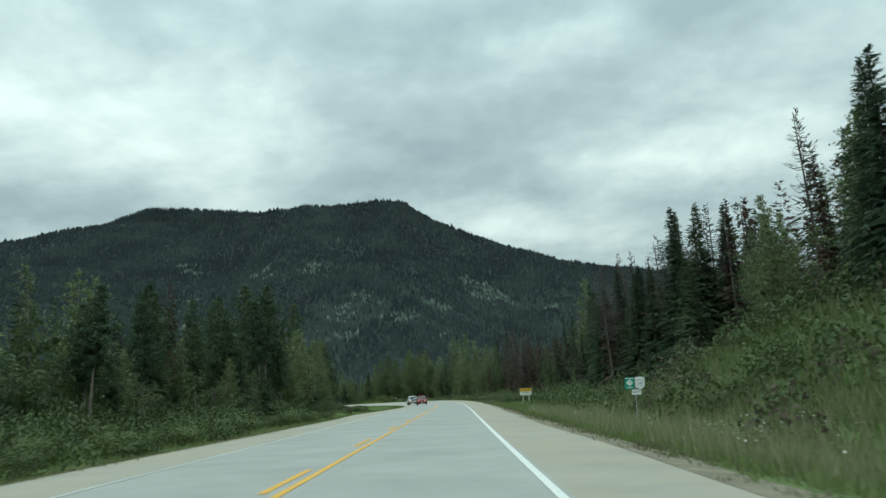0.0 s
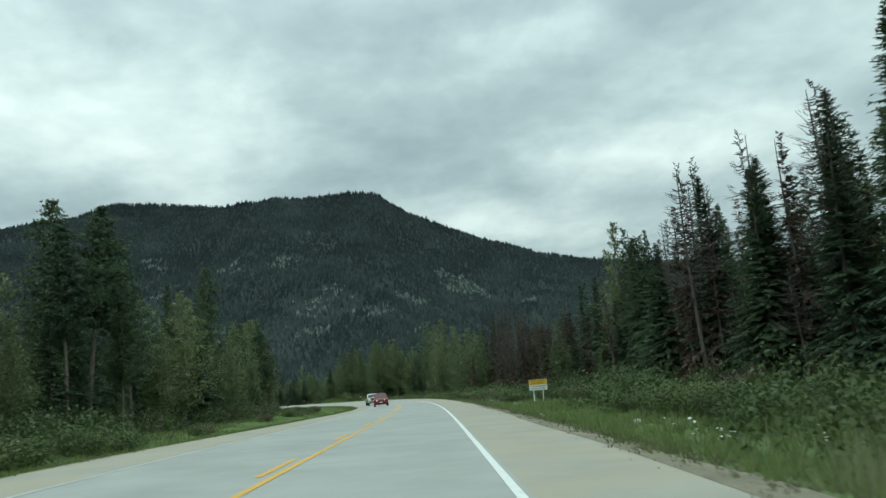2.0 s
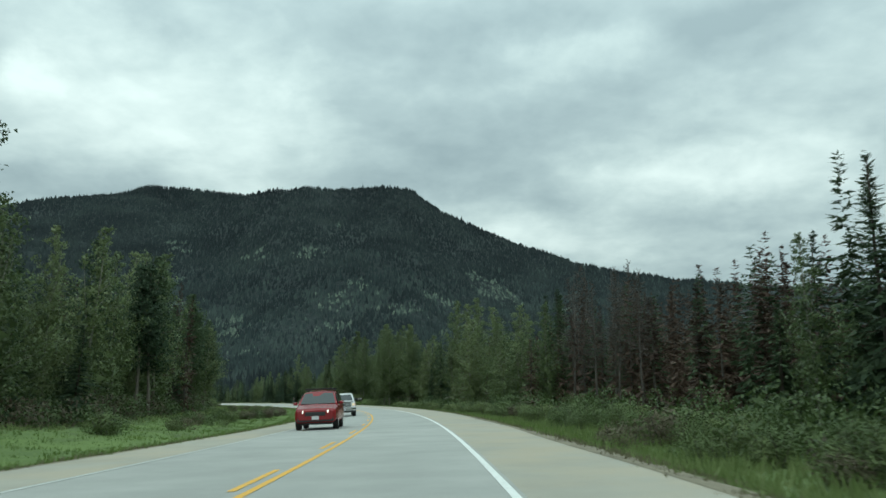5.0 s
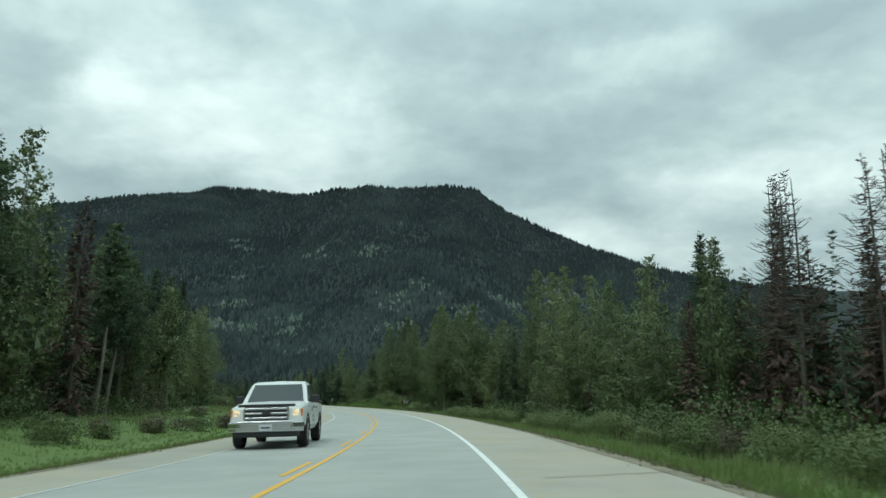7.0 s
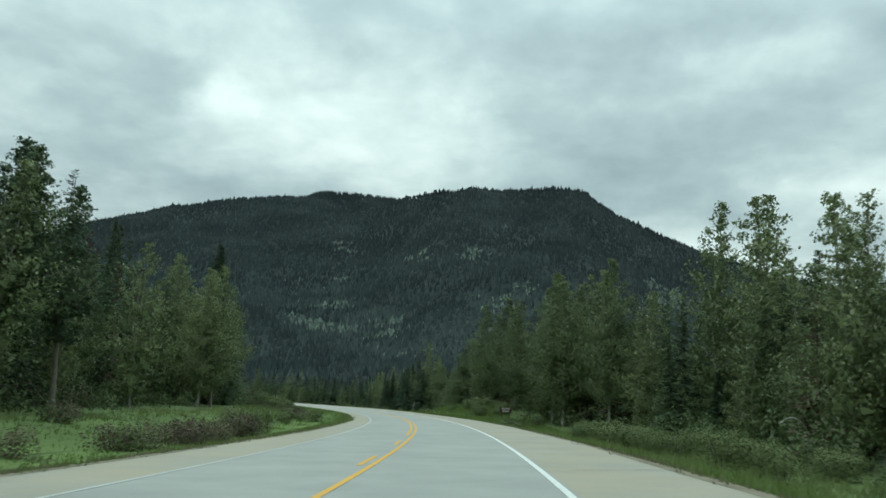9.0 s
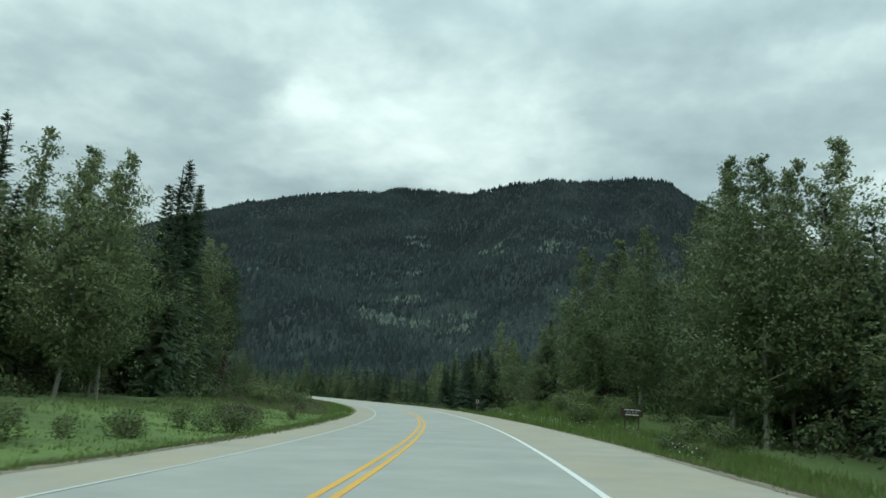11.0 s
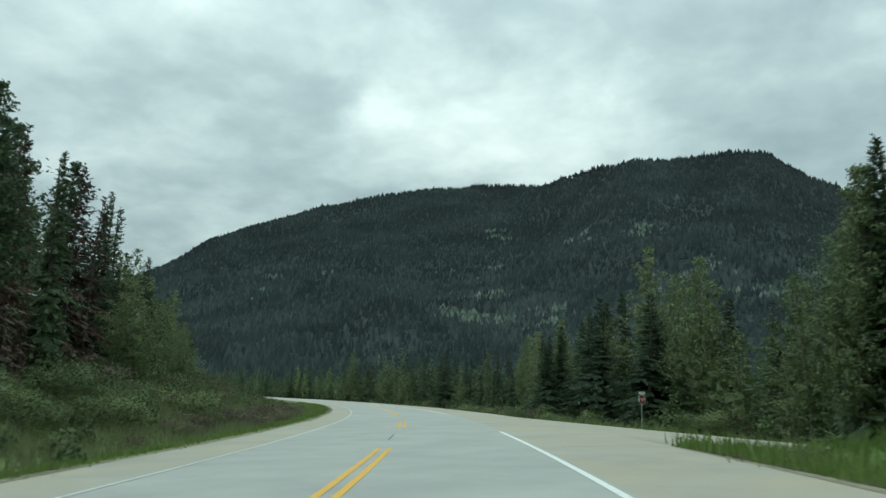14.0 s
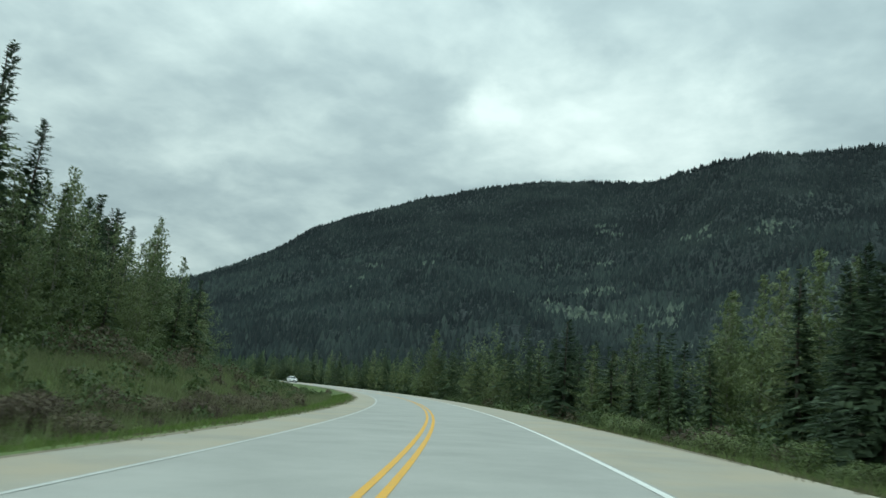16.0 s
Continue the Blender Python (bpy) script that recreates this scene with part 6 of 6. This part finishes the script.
    b = part("front_bumper", softened(loft([(2.78, [(0.97, 0.44), (0.98, 0.56), (0.97, 0.70), (0.001, 0.70)]), (2.98, [(0.78, 0.45), (0.80, 0.56), (0.78, 0.69), (0.001, 0.69)])]), 0.02), CHROME, root, "chrome front bumper")
    for sx in (1, -1):
        sit(part("bumper_end", box(0.36, 0.10, 0.17, 0.03), CHROME, b, "chrome bumper end"), pose(sx * 0.83, 2.90, 0.62, 0, 0, -sx * 30))
    sit(part("bumper_face", box(1.5, 0.05, 0.10, 0.02), CHROME, b, "chrome bumper face"), pose(0, 2.985, 0.68))
    sit(part("number_plate", box(0.32, 0.015, 0.16, 0.005), PLATE_GREY, b, "white number plate with a plain bar"), pose(0, 2.995, 0.56))
    sit(part("plate_bar", box(0.24, 0.004, 0.05), LETTER_GREY, b), pose(0, 3.005, 0.555))
    sit(part("lower_valance", box(1.72, 0.24, 0.22, 0.04), CAR_DARK, root, "black lower valance"), pose(0, 2.80, 0.42))
    sit(part("chassis", box(1.3, 4.8, 0.2), CAR_DARK, root), pose(0, 0, 0.42))
    sit(part("rear_bumper", box(1.86, 0.16, 0.2, 0.03), CHROME, root), pose(0, -2.90, 0.58))
    for x in (0.93, -0.93):
        sit(part("bed_rail", box(0.10, 1.75, 0.05, 0.015), CAR_DARK, root, "black bed rail"), pose(x, -1.95, 1.23))
    return root


x, y = place(173.0, -2.1)
sit(pickup(), pose(float(x), float(y), float(road_z(173.0, -2.1)) + 0.012, 0, 2.9, heading(176) + 180 + 1.5))


def small_suv(name, label, paint, lamps, rack):
    root = tagged(new(name), label, "car")
    W = 0.90

    def low(y, foot, belt, w, crown):
        return (y, [(w * 0.88, foot), (w, foot + 0.14), (w * 1.0, belt - 0.22), (w * 0.97, belt - 0.04), (w * 0.86, belt + crown), (0.001, belt + crown + 0.02)])

    part("body", softened(loft([low(2.20, 0.42, 0.78, W * 0.82, 0.0), low(2.08, 0.30, 0.86, W * 0.94, 0.02), low(1.4, 0.28, 0.98, W, 0.04), low(0.95, 0.28, 1.03, W, 0.03), low(-1.9, 0.28, 1.06, W, 0.02), low(-2.15, 0.40, 1.02, W * 0.92, 0.0)]), 0.02), paint, root, "painted body shell")
    rows = ((1.05, 0.80, 1.04, 0.0), (0.35, 0.68, 1.56, 0.04), (-0.6, 0.68, 1.62, 0.04), (-1.7, 0.68, 1.57, 0.03), (-2.08, 0.78, 1.05, 0.0))
    part("roof", softened(loft([(y, [(0.86, 1.0), (0.85, 1.06), (w, max(z - 0.07, 1.07)), (w * 0.9, z), (0.001, z + c)]) for y, w, z, c in rows]), 0.02), paint, root, "painted roof and pillars")
    part("windscreen", pane([(-0.74, 1.045, 1.08), (0.74, 1.045, 1.08), (0.60, 0.42, 1.53), (-0.60, 0.42, 1.53)], 0.02), GLASS, root, "dark windscreen")
    part("rear_window", pane([(0.68, -2.07, 1.12), (-0.68, -2.07, 1.12), (-0.6, -1.76, 1.50), (0.6, -1.76, 1.50)], 0.02), GLASS, root)
    for sx in (1, -1):
        for corners in ([(0.86, 0.85, 1.09), (0.86, -0.1, 1.09), (0.72, -0.1, 1.50), (0.73, 0.36, 1.47)], [(0.86, -0.2, 1.09), (0.86, -1.75, 1.10), (0.74, -1.55, 1.47), (0.72, -0.2, 1.50)]):
            c = [(x * sx, y, z) for x, y, z in corners]
            part("side_window", pane(c if sx < 0 else c[::-1], 0.012), GLASS, root)
        sit(part("mirror", box(0.18, 0.10, 0.13, 0.03), paint, root), pose(sx * 0.99, 0.78, 1.10))
        sit(part("headlamp", box(0.30, 0.10, 0.13, 0.03), lamps, root, "lit headlamp"), pose(sx * 0.62, 2.12, 0.74, 0, 0, -sx * 18))
        sit(part("tail_lamp", box(0.10, 0.08, 0.34, 0.02), SIGN_RED, root), pose(sx * 0.76, -2.12, 0.95))
        for y in (1.32, -1.32):
            wheel_parts(root, sx * 0.78, y, 0.34, 0.22)
        if rack:
            sit(part("roof_rail", box(0.04, 1.7, 0.05, 0.012), CAR_DARK, root, "dark roof rail"), pose(sx * 0.58, -0.65, 1.68))
    if rack:
        for y in (-0.1, -1.2):
            sit(part("cross_bar", box(1.34, 0.06, 0.04, 0.01), CAR_DARK, root, "roof rack bar"), pose(0, y, 1.72))
    sit(part("grille", box(0.86, 0.05, 0.16, 0.02), CAR_DARK, root, "dark grille"), pose(0, 2.19, 0.66))
    sit(part("bumper", box(1.5, 0.14, 0.16, 0.04), CAR_DARK, root, "dark lower bumper"), pose(0, 2.12, 0.42))
    sit(part("number_plate", box(0.30, 0.012, 0.14), PLATE_GREY, root), pose(0, 2.205, 0.50))
    sit(part("underbody", box(1.3, 3.8, 0.16), CAR_DARK, root), pose(0, 0, 0.30))
    return root


x, y = place(142.0, -1.85)
sit(small_suv("red_suv", "dark red small car with roof rack and lit headlamps", CAR_RED, LAMP_WHITE, True), pose(float(x), float(y), float(road_z(142, -1.85)) + 0.01, 0, 2.4, heading(142) + 180))
x, y = place(566.0, -1.75)
sit(small_suv("white_suv", "white car with a roof box far along the bend", CAR_WHITE, LAMP_WHITE, True), pose(float(x), float(y), float(road_z(566, -1.75)) + 0.01, 0, 0, heading(566) + 180))


def pale_rock(seed, w):
    g = random.Random(seed)
    bm = bmesh.new()
    bmesh.ops.create_icosphere(bm, subdivisions=2, radius=w / 2)
    for v in bm.verts:
        v.co = Vector((v.co.x * 1.25, v.co.y, v.co.z * 0.8)) * g.uniform(0.82, 1.12)
    me = bpy.data.meshes.new("pale_rock")
    bm.to_mesh(me)
    bm.free()
    me.materials.append(ROCK)
    return tagged(new("pale_rock", me), "small pale grey rock lying in the verge grass", "rock", "rocks on the verge")


ROCK = mottled("pale_rock", (0.34, 0.33, 0.30), (0.55, 0.54, 0.50), 4, 22, 0.9)
for seed, s, dd, w in ((1, 74.3, 6.9, 0.20), (2, 72.5, 10.3, 0.32), (3, 70.4, 9.4, 0.2)):
    x, y = place(s, dd)
    sit(pale_rock(seed, w), pose(float(x), float(y), float(verge(s, dd)) + w * 0.28, 0, 0, seed * 40))

# a pale bent stem that lies across the bushes at the forest's edge
pts = []
for f in np.linspace(0, 1, 9):
    x, y = place(223.5 + 2.5 * f, 15.0 + 2.6 * f)
    pts.append((float(x), float(y), float(verge(223.5, 15.0)) + 1.9 + 0.45 * math.sin(f * 2.6) - 1.1 * f ** 2.5))
x, y = place(227.0, 18.2)
pts.append((float(x), float(y), float(verge(227.0, 18.2)) - 0.2))
tagged(new("bent_dead_stem", tubes("bent_dead_stem", [(np.array(pts), np.linspace(0.035, 0.06, 10))], PALE_BARK, 7)), "pale bare bent stem leaning over roadside bushes", "dead stem")
